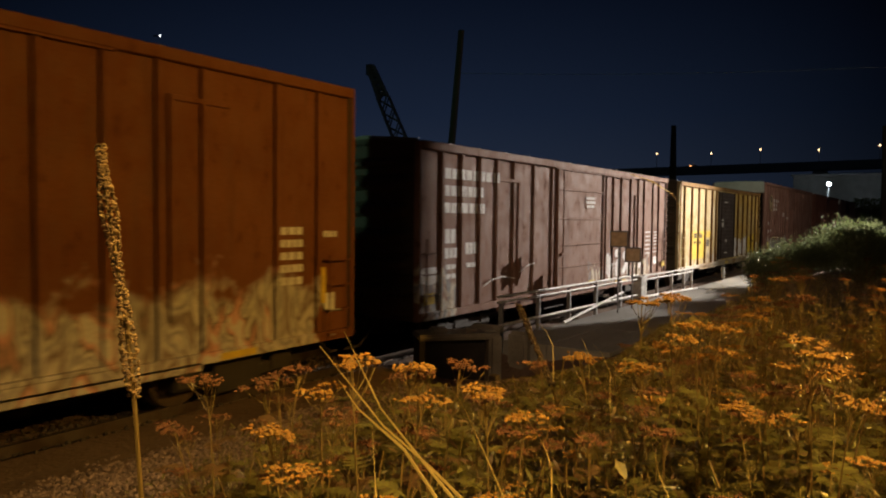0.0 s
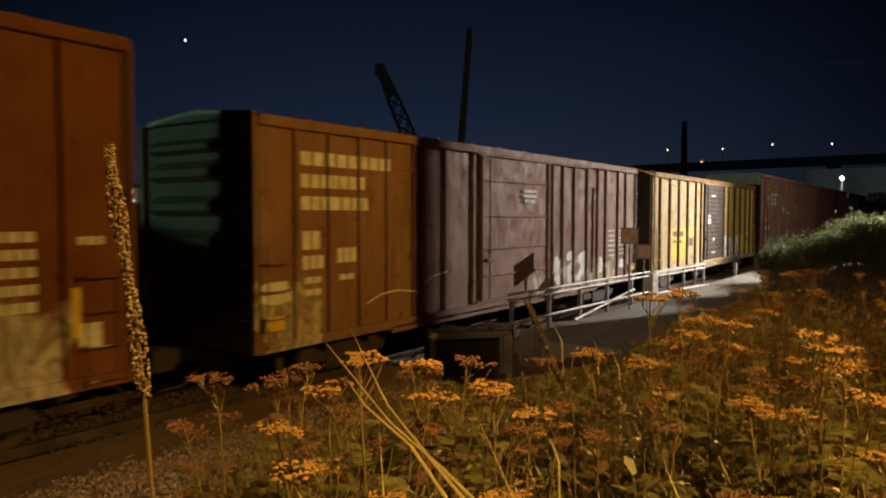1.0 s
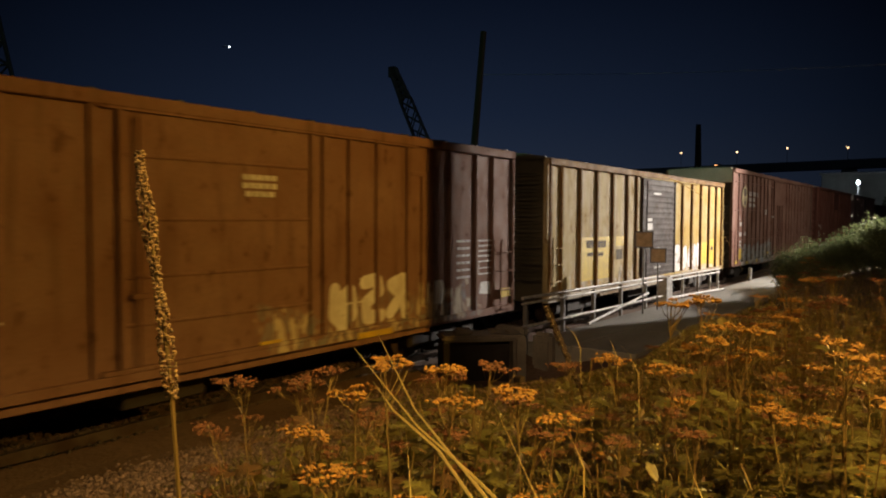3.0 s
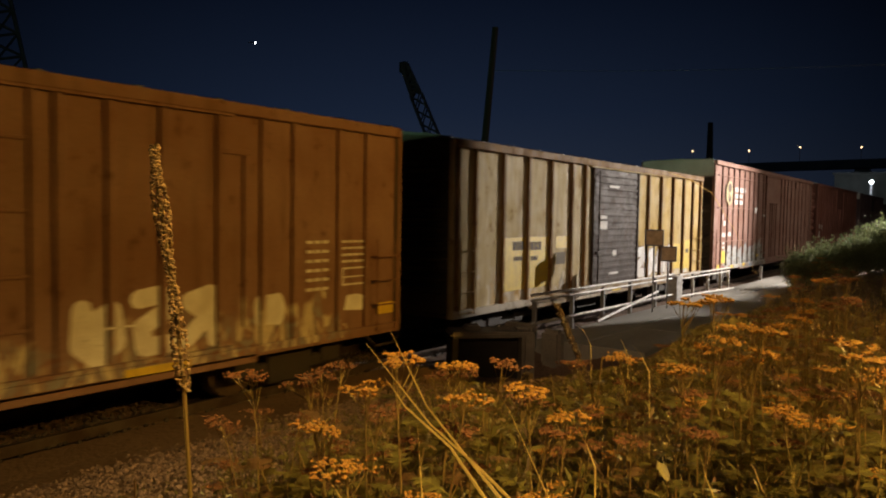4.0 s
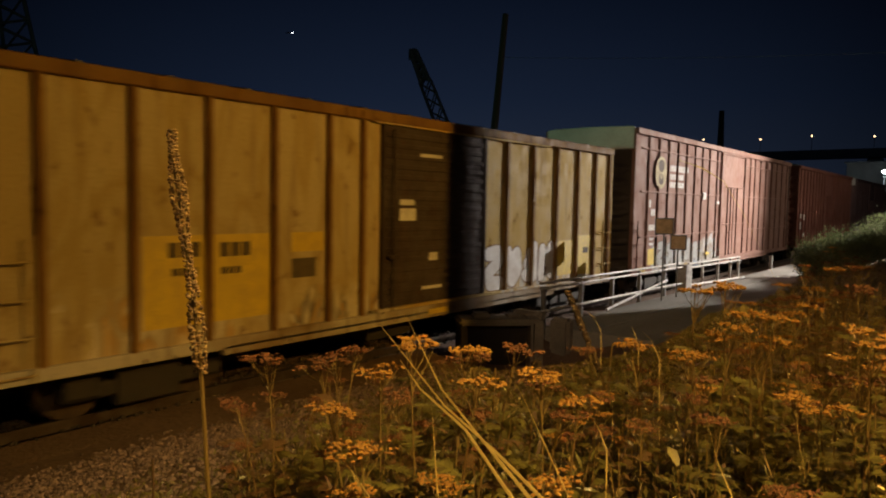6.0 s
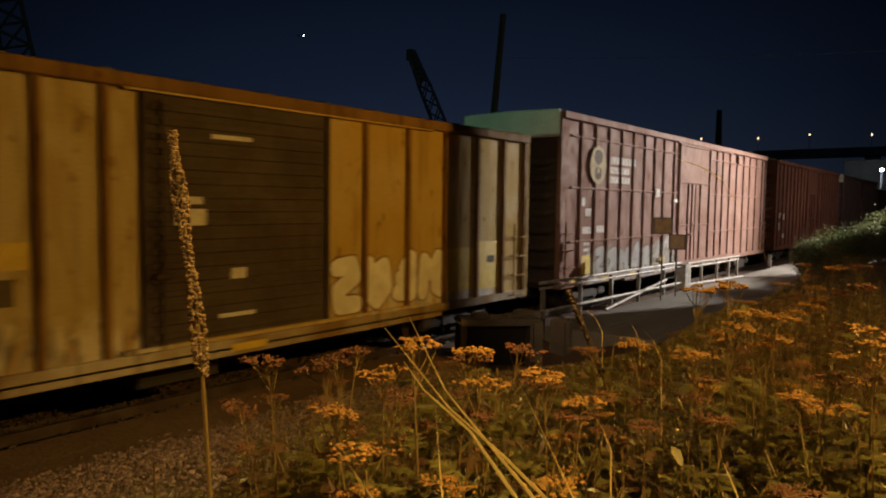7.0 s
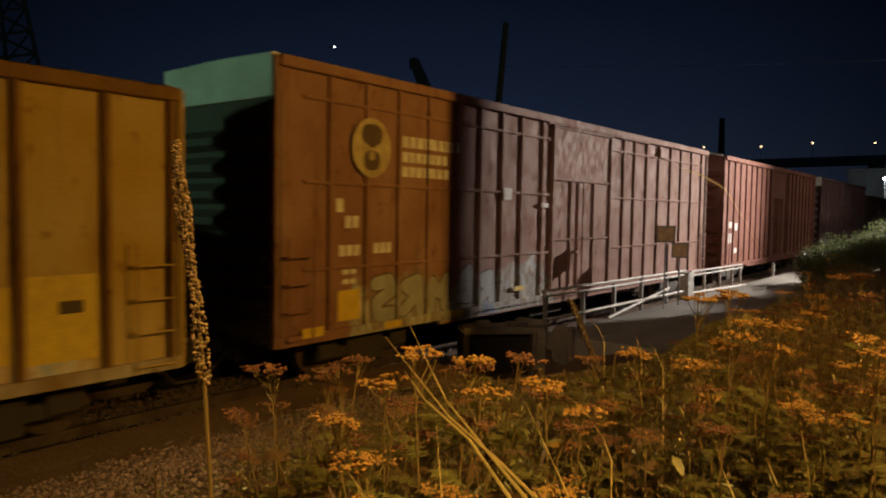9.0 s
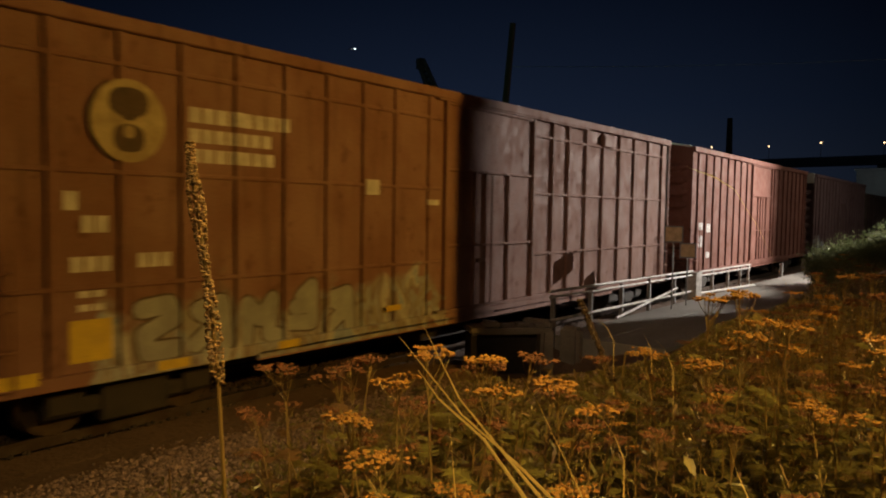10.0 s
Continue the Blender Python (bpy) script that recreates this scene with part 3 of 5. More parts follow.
        for z in np.arange(SILL + 0.1, 2.5, 0.42):
            yy = y + s * 0.15
            part("grab_iron", tubes(((X - 0.6, yy, z), (X - 0.1, yy, z), 0.014), ((X - 0.6, y, z), (X - 0.6, yy, z), 0.012), ((X - 0.1, y, z), (X - 0.1, yy, z), 0.012), sides=6), M_UNDER, car)
    part("underframe", boxes((-X + 0.05, X - 0.05, 0.05, length - 0.05, SILL - 0.02, SILL + 0.14), (-0.3, 0.3, 0.1, length - 0.1, SILL - 0.38, SILL - 0.0), (0.4, 0.95, length * 0.42, length * 0.5, 0.5, SILL), (-1.1, -0.5, length * 0.52, length * 0.6, 0.55, SILL), bevel=0.015), M_UNDER, car, "dark dirty steel underframe with brake gear")
    for y in (2.2, length - 2.2):
        bogie(car, y)
    if stencil:
        bm = bmesh.new()
        side_bars(bm, stencil, X, posts, post_w, post_d)
        tagged(part("lettering", bm, stencil_paint or M_STENCIL, car, "faded stencilled lettering"), kind="stuff")
    for y0, y1, z0, z1 in yellow:
        part("reflector", boxes((X + 0.076, X + 0.08, y0, y1, z0, z1)), M_YELLOW, car, "yellow reflective strip")
    if details:
        details(car, X)
    WALKS.append(("car", car, u0))
    return car


# loops and hooks of sprayed paint, in a unit square
STROKES = (((0.2, 0.85), (0.7, 0.9), (0.8, 0.65), (0.25, 0.42), (0.3, 0.12), (0.85, 0.12)), ((0.6, 0.55), (0.45, 0.45), (0.4, 0.65), (0.75, 0.8), (0.85, 0.35), (0.5, 0.1), (0.15, 0.35), (0.2, 0.85)),
           ((0.2, 0.2), (0.75, 0.15), (0.75, 0.9), (0.45, 0.7)), ((0.3, 0.5), (0.75, 0.52)), ((0.15, 0.1), (0.2, 0.8), (0.5, 0.5), (0.8, 0.85), (0.7, 0.2), (0.95, 0.1)), ((0.8, 0.1), (0.7, 0.85), (0.2, 0.75), (0.65, 0.5), (0.15, 0.15)))


def stroke(bm, x, pts, w):
    for (y0, z0), (y1, z1) in zip(pts, pts[1:]):
        d = Vector((y1 - y0, z1 - z0)).normalized() * w
        n = Vector((-d.y, d.x))
        ring = []
        for cy, cz, sgn in ((y0, z0, -1), (y1, z1, 1)):
            for k in (-90, -45, 0, 45, 90) if sgn > 0 else (90, 135, 180, 225, 270):
                a = radians(k)
                ring.append((cy + d.x * math.cos(a) + n.x * math.sin(a), cz + d.y * math.cos(a) + n.y * math.sin(a)))
        bm.faces.new([bm.verts.new((x, y, z)) for y, z in ring])
        x += 0.0004


def tag_letters(car, x, y0, y1, z0, z1, order, material, seed, weight=0.13, outline=None):
    outline = outline or M_CREST_DARK
    rng = random.Random(seed)
    n = len(order)
    w, h = (y1 - y0) / n, z1 - z0
    for i, groups in enumerate(order):
        jit = rng.uniform(-0.08, 0.08)
        for name, mat, extra, dx in (("tag_outline", outline, 0.03, 0.004), ("tag_letter", material, 0.0, 0.008)):
            bm = bmesh.new()
            for k in groups:
                pts = [(y0 + (i + 0.04 + 0.92 * p) * w, z0 + h * (q * 0.86 + 0.07 + jit)) for p, q in STROKES[k]]
                stroke(bm, x + dx, pts, weight * min(w, h) + extra)
            part(name, bm, mat, car, "faded sprayed letter shape" if extra == 0 else "dark sprayed outline")


def details_a(car, x):
    part("hatch_frame", boxes((x, x + 0.05, 12.0, 12.08, 1.6, 4.65), (x, x + 0.05, 12.0, 13.0, 4.58, 4.66), (x, x + 0.03, 12.5, 12.95, 1.5, 1.6), bevel=0.01), M_A, car)
    bm = bmesh.new()
    side_bars(bm, [(14.0, 14.5, 2.75 - 0.2 * i, 2.87 - 0.2 * i, 3 + i % 2) for i in range(5)] + [(14.95, 15.3, 2.7, 2.8, 3), (14.95, 15.3, 1.45, 1.75, 1)], x)
    tagged(part("data_lettering", bm, M_STENCIL, car, "faded stencilled lettering"), kind="stuff")


def details_b(car, x):
    tag_letters(car, x, 9.85, 12.0, 1.12, 2.1, ((1,), (0,), (5,)), M_TAG, 13, 0.17, M_B)
    for d in ((x, x + 0.05, 4.05, 4.2, 1.4, 3.9), (x, x + 0.05, 3.1, 4.2, 3.9, 3.98), (x, x + 0.05, 12.3, 12.4, 1.4, 3.85), (x, x + 0.05, 11.9, 12.4, 3.85, 3.93)):
        part("hatch_strip", boxes(d, bevel=0.008), M_B, car)
    part("data_frame", boxes((x + 0.004, x + 0.01, 14.3, 14.85, 2.12, 2.15), (x + 0.004, x + 0.01, 14.3, 14.85, 1.85, 1.88), (x + 0.004, x + 0.01, 14.3, 14.33, 1.85, 2.15), (x + 0.004, x + 0.01, 14.82, 14.85, 1.85, 2.15), (x + 0.004, x + 0.008, 14.3, 14.85, 1.98, 2.0)), M_STENCIL, car, "white outlined data panel")
    bm = bmesh.new()
    rng = random.Random(3)
    blob(bm, x, 14.6, 1.55, 0.5, 0.28, 0, 12, rng)
    part("paint_patch", bm, M_TAG, car, "pale sprayed patch")
    for y, z, w, h in ((12.8, 1.6, 0.55, 0.5), (0.4, 1.85, 0.6, 0.35), (9.2, 2.9, 0.18, 0.14)):
        bm = bmesh.new()
        blob(bm, x + 0.002, y, z, w, h, 0, 12, rng)
        part("paint_patch", bm, M_TAG, car, "pale sprayed patch")
    for pts in (((2.45, 1.5), (2.8, 1.62), (3.3, 1.66), (3.9, 1.58)), ((4.15, 1.72), (4.5, 1.86), (4.9, 1.9)), ((10.0, 1.5), (10.3, 1.62), (10.7, 1.62))):
        bm = bmesh.new()
        stroke(bm, x + 0.06, pts, 0.014)
        part("chalk_line", bm, M_STENCIL, car, "thin white sprayed line")
    bm = bmesh.new()
    side_bars(bm, [(14.3, 14.85, 2.56 - 0.11 * i, 2.60 - 0.11 * i, 4) for i in range(4)] + [(13.52, 14.02, 2.56 - 0.15 * i, 2.61 - 0.15 * i, 3) for i in range(6)], x)
    tagged(part("data_lettering", bm, M_STENCIL, car, "faded stencilled lettering"), kind="stuff")
    bm = bmesh.new()
    side_bars(bm, ((8.1, 8.75, 3.6, 3.68, 5), (8.1, 8.75, 3.48, 3.56, 5), (8.15, 8.7, 3.36, 3.44, 4)), x + 0.075)
    tagged(part("door_lettering", bm, M_STENCIL, car, "pale stencilled lettering"), kind="stuff")


def details_c(car, x):
    tag_letters(car, x, 9.5, 12.5, 1.14, 2.14, ((0,), (1,), (2, 3), (4,)), M_TAG, 5, 0.2, M_C_POST)
    for d in ((1.95, 2.83, 1.35, 2.55), (2.97, 3.93, 1.35, 2.55), (4.35, 5.0, 2.25, 2.55), (12.6, 13.5, 1.3, 2.15), (13.65, 14.45, 1.25, 2.25)):
        part("yellow_panel", boxes((x, x + 0.004, *d)), M_YELLOW, car, "fresher yellow repainted panel")
    bm = bmesh.new()
    side_bars(bm, ((2.3, 2.8, 2.26, 2.46, 3), (3.08, 3.62, 2.24, 2.44, 3), (2.35, 2.75, 2.02, 2.12, 3), (3.1, 3.45, 2.0, 2.1, 3), (4.35, 4.95, 1.85, 2.15, 1), (14.0, 14.35, 1.8, 1.95, 1)), x + 0.006)
    tagged(part("reporting_mark", bm, M_STENCIL_BLACK, car, "black stencilled lettering"), kind="stuff")
    for d in ((6.75, 7.15, 2.98, 3.08), (6.75, 7.2, 2.7, 2.92), (7.3, 7.95, 3.86, 3.92), (7.6, 7.85, 1.95, 2.1), (7.4, 8.0, 1.42, 1.48)):
        part("placard", boxes((x + 0.062, x + 0.066, *d)), M_STENCIL, car, "white paper placard on the door")


def details_d(car, x):
    xc = x + 0.064
    bm = bmesh.new()
    blob(bm, xc, 1.95, 4.08, 0.94, 1.0, 0.78, 28, square_up=1.0)
    part("crest_ring", bm, M_CREST, car, "faded cream painted crest ring")
    bm = bmesh.new()
    blob(bm, xc - 0.001, 1.95, 4.08, 0.74, 0.79, 0, 28, square_up=1.0)
    part("crest_field", bm, M_CREST, car)
    bm = bmesh.new()
    blob(bm, xc + 0.002, 1.95, 4.30, 0.5, 0.36, 0, 16, square_up=0.8)
    part("crest_crown", bm, M_CREST_DARK, car, "dark shape on the crest")
    bm = bmesh.new()
    blob(bm, xc + 0.002, 1.95, 3.87, 0.40, 0.34, 0, 16, square_up=0.8)
    part("crest_shield", bm, M_CREST_DARK, car, "dark shape on the crest")
    bm = bmesh.new()
    blob(bm, xc + 0.005, 1.95, 3.95, 0.14, 0.16, 0, 12, square_up=0.9)
    part("crest_figure", bm, M_CREST, car, "pale shape on the crest")
    bm = bmesh.new()
    blob(bm, xc + 0.005, 1.95, 4.14, 0.2, 0.12, 0, 12, square_up=0.9)
    part("crest_figure", bm, M_CREST_DARK, car, "dark shape on the crest")
    tag_letters(car, x, 1.95, 5.9, 1.08, 1.95, ((0,), (5,), (4,), (2, 3), (5,)), M_TAG_GREY, 9, 0.15)
    part("yellow_block", boxes((x + 0.004, x + 0.008, 1.25, 1.75, 1.22, 1.72)), M_YELLOW, car, "yellow painted panel")
    part("upper_box", boxes((x, x + 0.12, 14.7, 15.2, 4.75, 5.05), bevel=0.02), M_D, car, "small rusted bracket box")
    for d in ((7.6, 7.9, 3.15, 3.25), (6.0, 6.3, 3.3, 3.55)):
        part("data_plate", boxes((x + 0.05, x + 0.092, *d)), M_STENCIL, car, "small white data plate")


boxcar(-35.0, 15.6, 5.25, M_A, "tall orange-brown boxcar with graffiti along its base", [10.3, 11.1, 11.85, 12.55, 13.9, 14.8, 1, 2, 3, 4, 5, 9.6], (5.6, 8.6), "plug", end_ribs=[(1.4 + 0.42 * i, 0.3) for i in range(9)],
       post_w=0.09, yellow=((14.83, 14.93, 1.6, 2.2), (12.8, 13.45, 0.97, 1.07)), details=details_a)
boxcar(-17.37, 15.65, 4.57, M_B, "weathered red-brown boxcar with panelled sliding door", [0.8, 1.55, 2.3, 3.05, 3.85, 4.9, 5.95, 9.75, 10.35, 11.05, 11.9, 12.65, 13.25, 14.2, 14.85], (6.25, 9.5), "panel",
       end_ribs=[(3.75, 0.34), (3.2, 0.34), (2.65, 0.34), (2.1, 0.34), (1.55, 0.34), (4.15, 0.24)],
       stencil=((0.93, 3.14, 3.86, 4.08, 8), (0.93, 2.5, 3.5, 3.72, 7), (0.93, 2.58, 3.14, 3.36, 7), (0.95, 1.38, 2.5, 2.8, 2), (0.95, 1.45, 2.18, 2.4, 3), (1.75, 2.25, 2.25, 2.5, 3), (1.0, 1.4, 1.95, 2.05, 2), (1.0, 1.4, 1.75, 1.85, 2), (1.8, 2.2, 1.95, 2.05, 2)),
       yellow=((0.12, 0.5, 1.28, 1.5), (8.4, 8.8, 1.12, 1.22), (15.1, 15.5, 1.3, 1.5), (10.5, 11.4, 0.98, 1.08)), details=details_b)
boxcar(0.0, 15.5, 4.56, M_C, "worn yellow boxcar with a grey corrugated door", [0.12, 0.74, 1.83, 2.9, 4.0, 5.09, 5.85, 10.3, 11.4, 12.5, 13.57, 14.55, 15.4], (6.3, 9.45), "corrugated", M_DOOR_GREY,
       end_ribs=[(4.15 - 0.2 * i, 0.17 if i % 2 else 0.11) for i in range(14)], end_paint=M_END_OLIVE, yellow=((7.6, 8.2, 0.93, 1.03),), details=details_c, crown=0.2, sill_paint=M_C_SILL, post_paint=M_C_POST, post_d=0.075)
boxcar(17.12, 19.3, 5.3, M_D, "tall faded red boxcar with framed grid sides and graffiti", [1.05, 1.88, 2.7, 3.53, 4.37, 5.2, 6.0, 6.78, 7.7, 12.2, 12.95, 13.85, 14.8, 15.8, 16.75, 17.75, 18.8], (8.12, 11.36), "plug", ribs_z=(4.75, 3.46, 2.1),
       end_paint=M_END, end_ribs=[(4.1 - 0.42 * i, 0.34) for i in range(8)], high_end=0.62, roof=M_PALE_ROOF,
       stencil=((2.8, 4.45, 4.16, 4.36, 8), (2.8, 4.15, 3.9, 4.08, 7), (2.8, 4.2, 3.64, 3.82, 7), (1.2, 1.4, 3.0, 3.22, 1), (1.4, 1.75, 2.74, 2.94, 2), (1.27, 1.78, 2.28, 2.46, 3), (2.08, 2.56, 2.3, 2.48, 3), (1.35, 1.7, 1.98, 2.06, 2), (1.35, 1.7, 1.82, 1.9, 2)),
       yellow=((0.45, 0.88, 1.05, 1.2), (2.3, 2.75, 0.98, 1.1), (4.2, 4.6, 0.98, 1.1), (6.5, 6.9, 1.3, 1.4)), details=details_d, crown=0.05)
boxcar(38.6, 16.8, 5.3, M_E, "oxide-red boxcar with closely spaced side posts", [0.6 + 0.82 * i for i in range(8)] + [10.6 + 0.82 * i for i in range(8)], (7.0, 10.1), "plug", end_ribs=[(4.6 - 0.42 * i, 0.34) for i in range(9)], roof=M_PALE_ROOF,
       stencil=((7.6, 7.8, 4.1, 4.5, 1), (0.9, 1.3, 2.5, 2.75, 2), (0.9, 1.3, 1.9, 2.3, 2), (1.7, 2.1, 2.4, 2.7, 2), (1.7, 2.1, 1.5, 1.7, 2)), crown=0.2, end_paint=M_E)
boxcar(57.6, 16.8, 5.3, M_F, "dull maroon boxcar with a sprayed tag", [0.6 + 0.9 * i for i in range(7)] + [10.6 + 0.9 * i for i in range(7)], (7.0, 10.1), "plug", end_ribs=[(4.3 - 0.45 * i, 0.34) for i in range(8)], high_end=0.5, roof=M_PALE_ROOF, crown=0.06, end_paint=M_F)
for k in range(3):
    boxcar(76.6 + 17.9 * k, 16.0, 4.7, M_G, "dark brown boxcar lost in the dark", [0.8 + 1.05 * i for i in range(6)] + [10.2 + 1.05 * i for i in range(6)], (6.6, 9.6), "plug", end_ribs=[(4.2 - 0.45 * i, 0.34) for i in range(7)])


# ---- beside the track ----
def guard_rail():
    X0 = -7.42
    r = thing("guard_rail", "white steel guard rail along the paving by the track", "railing")
    for y in (13.05, 14.75, 16.4, 18.1, 19.9):
        part("post", boxes((X0 - 0.045, X0 + 0.045, y - 0.045, y + 0.045, 0.2, 1.32), bevel=0.01), M_DULL_STEEL, r, "dull galvanised post")
    for z, w in ((1.40, 0.032), (1.28, 0.028), (0.80, 0.032)):
        part("rail", tubes(((X0 + 0.06, 12.8, z + 0.02), (X0 + 0.06, 21.2, z - 0.04), w)), M_WHITE_STEEL, r)
    part("brace", tubes(((X0 + 0.15, 15.8, 0.56), (X0 + 0.08, 19.9, 0.95), 0.035)), M_WHITE_STEEL, r)
    part("end_post", boxes((X0 - 0.14, X0 + 0.18, 21.2, 21.7, 0.3, 1.3), bevel=0.015), M_WHITE_STEEL, r, "broad white painted end post")
    for y in (23.2, 24.8, 26.2, 27.2):
        part("post", boxes((X0 - 0.04, X0 + 0.04, y - 0.04, y + 0.04, 0.2, 1.24), bevel=0.01), M_WHITE_STEEL, r)
    for z in (1.30, 1.18):
        part("rail", tubes(((X0 + 0.06, 21.7, z), (X0 + 0.06, 27.2, z - 0.05), 0.03)), M_WHITE_STEEL, r)
    part("foot_rail", tubes(((X0 + 0.1, 21.7, 0.66), (X0 + 0.3, 26.9, 0.55), 0.04)), M_WHITE_STEEL, r)
    for y in (32.0, 36.0):
        p = thing("marker_post", "short grey steel marker post beside the paving", "post")
        part("shaft", boxes((X0 - 0.06, X0 + 0.06, y - 0.06, y + 0.06, 0.2, 1.05), bevel=0.01), M_DULL_STEEL, p)


guard_rail()


def road_sign(x, y, z, w, h):
    s = thing("sign_board", "rusty blank square sign board on a thin post", "sign", pose(x, y, 0, 0, 0, 22))
    part("board", boxes((-w / 2, w / 2, -0.012, 0.012, z - h / 2, z + h / 2), bevel=0.006), M_RUST_SIGN, s)
    part("board_edge", boxes((-w / 2 - 0.02, w / 2 + 0.02, -0.016, 0.008, z + h / 2 - 0.015, z + h / 2 + 0.02), (-w / 2 - 0.02, w / 2 + 0.02, -0.016, 0.008, z - h / 2 - 0.02, z - h / 2 + 0.015), (-w / 2 - 0.02, -w / 2 + 0.015, -0.016, 0.008, z - h / 2, z + h / 2), (w / 2 - 0.015, w / 2 + 0.02, -0.016, 0.008, z - h / 2, z + h / 2)), M_DARK_STEEL, s, "dark folded edge")
    part("post", tubes(((0, 0.04, 0.34), (0, 0.04, z + h / 2 - 0.05), 0.022)), M_DULL_STEEL, s, "thin steel post")


road_sign(-7.0, 18.62, 2.51, 0.44, 0.40)
road_sign(-7.0, 19.72, 2.04, 0.40, 0.38)


def concrete_block():
    b = thing("concrete_abutment", "weathered concrete block with a dark opening and rounded top", "concrete block", pose(-7.95, 10.85, 0, 0, 0, 47))
    part("cap", bevelled(boxes((0.0, 1.64, 0.0, 0.75, 0.70, 0.82)), 0.045, 2), M_CONC, b)
    part("cheek", bevelled(boxes((1.40, 1.66, 0.0, 0.74, -1.1, 0.80)), 0.06, 2), M_CONC, b)
    # black plates put the opening's shade into the colour
    part("back_plate", boxes((0.16, 1.40, 0.30, 0.72, -1.1, 0.69), bevel=0.02), M_UNDER, b, "black back plate standing for shade in the opening")
    part("floor_plate", boxes((0.16, 1.40, -0.25, 0.30, -1.0, -0.3), bevel=0.02), M_UNDER, b, "black floor plate standing for shade in the opening")
    part("rear_cheek", boxes((0.02, 0.16, 0.05, 0.62, -1.0, 0.69), bevel=0.02), M_UNDER, b, "rear support blackened for the opening's shade")
    for x0, x1, y0, z in ((0.28, 0.62, 0.1, 0.93), (0.95, 1.25, 0.2, 0.88), (1.30, 1.58, 0.12, 0.865)):
        part("rubble", bevelled(boxes((x0, x1, y0, y0 + 0.34, 0.80, z)), 0.04, 2), M_CONC, b, "broken concrete lump")
    k = thing("concrete_slab", "broken concrete slab standing behind the block", "concrete slab")
    part("slab", bevelled(boxes((-7.8, -7.16, 12.45, 12.62, -0.5, 0.80), (-7.78, -7.1, 12.4, 12.66, 0.72, 0.88)), 0.04, 2), M_CONC, k)
    p = thing("concrete_post", "round-shouldered grey concrete post", "post")
    part("shaft", bevelled(boxes((-7.10, -6.66, 12.72, 13.0, -1.0, 0.76)), 0.07, 2), M_CONC, p)
    s = thing("stump", "old dark square timber stump", "post")
    part("shaft", boxes((-6.23, -6.08, 10.55, 10.7, -0.6, 0.36), bevel=0.015), M_TIE, s)


concrete_block()


# ---- the distance ----
def utility_pole(base_at, top, r0, r1, arm=None, label="tall weathered wooden utility pole leaning slightly"):
    p = thing("utility_pole", label, "utility pole")
    bm = bmesh.new()
    a, b = Vector(base_at), Vector(top)
    for i in range(4):
        tube(bm, a.lerp(b, i / 4), a.lerp(b, (i + 1) / 4), r0 + (r1 - r0) * i / 4, r0 + (r1 - r0) * (i + 1) / 4, 12)
    part("shaft", bm, M_WOOD_POLE, p)
    return p


utility_pole((-22.75, 33.0, 0), (-22.35, 34.2, 13.5), 0.24, 0.17)
utility_pole((-37.4, 124.0, 0), (-37.6, 124.2, 19.0), 0.8, 0.42, label="dark tapered mast beyond the train")
utility_pole((-3.75, 74.9, 0), (-4.0, 74.9, 11.5), 0.28, 0.22, label="dark wooden pole among the bushes")


def cable():
    c = thing("overhead_cable", "thin dark cable strung from the pole over the track", "cable")
    bm = bmesh.new()
    pts = [Vector((-22.42 + 24.8 * i / 12, 34.0 + 4.5 * i / 12, 11.1 - 1.28 * i / 12 - 0.25 * math.sin(i / 12 * math.pi))) for i in range(13)]
    for a, b in zip(pts, pts[1:]):
        tube(bm, a, b, 0.011, 0.011, 5)
    part("wire", bm, M_DARK_STEEL, c)


cable()


def lattice(parent, corners_a, corners_b, bays, leg_r, web_r, name):
    """A four-legged lattice from one set of corners to another: legs and cross bracing."""
    A, B = [Vector(c) for c in corners_a], [Vector(c) for c in corners_b]
    for a, b in zip(A, B):
        part(name + "_leg", tubes((a, b, leg_r), sides=6), M_DARK_STEEL, parent)
    bm = bmesh.new()
    for k in range(bays):
        f0, f1 = k / bays, (k + 1) / bays
        for i in range(4):
            j = (i + 1) % 4
            tube(bm, A[i].lerp(B[i], f0), A[j].lerp(B[j], f1), web_r, web_r, 4)
            tube(bm, A[j].lerp(B[j], f0), A[i].lerp(B[i], f1), web_r, web_r, 4)
    tagged(part(name + "_bracing", bm, M_DARK_STEEL, parent), kind="stuff")


def square(c, r, q=None):
    out = [Vector((sx * r, sy * r, 0)) for sx, sy in ((-1, -1), (1, -1), (1, 1), (-1, 1))]
    return [Vector(c) + (q @ v if q else v) for v in out]


def crane():
    c = thing("crane", "dark lattice boom of a crane leaning against the sky", "crane")
    a, b = Vector((-68.5, 98.6, 0.0)), Vector((-78.9, 93.0, 27.9))
    q = (b - a).to_track_quat("Z", "Y")
    mid = a.lerp(b, 0.82)
    lattice(c, square(a, 1.3, q), square(mid, 0.95, q), 10, 0.16, 0.13, "boom")
    lattice(c, square(mid, 0.75, q), square(b, 0.5, q), 5, 0.3, 0.22, "tip")
    part("sheave", boxes((b.x - 0.7, b.x + 0.5, b.y - 0.5, b.y + 0.5, b.z - 1.4, b.z + 0.4), bevel=0.1), M_DARK_STEEL, c)
    part("cab", boxes((-71.5, -66.0, 96.0, 101.0, 0.0, 4.5), bevel=0.2), M_DARK_STEEL, c)


crane()


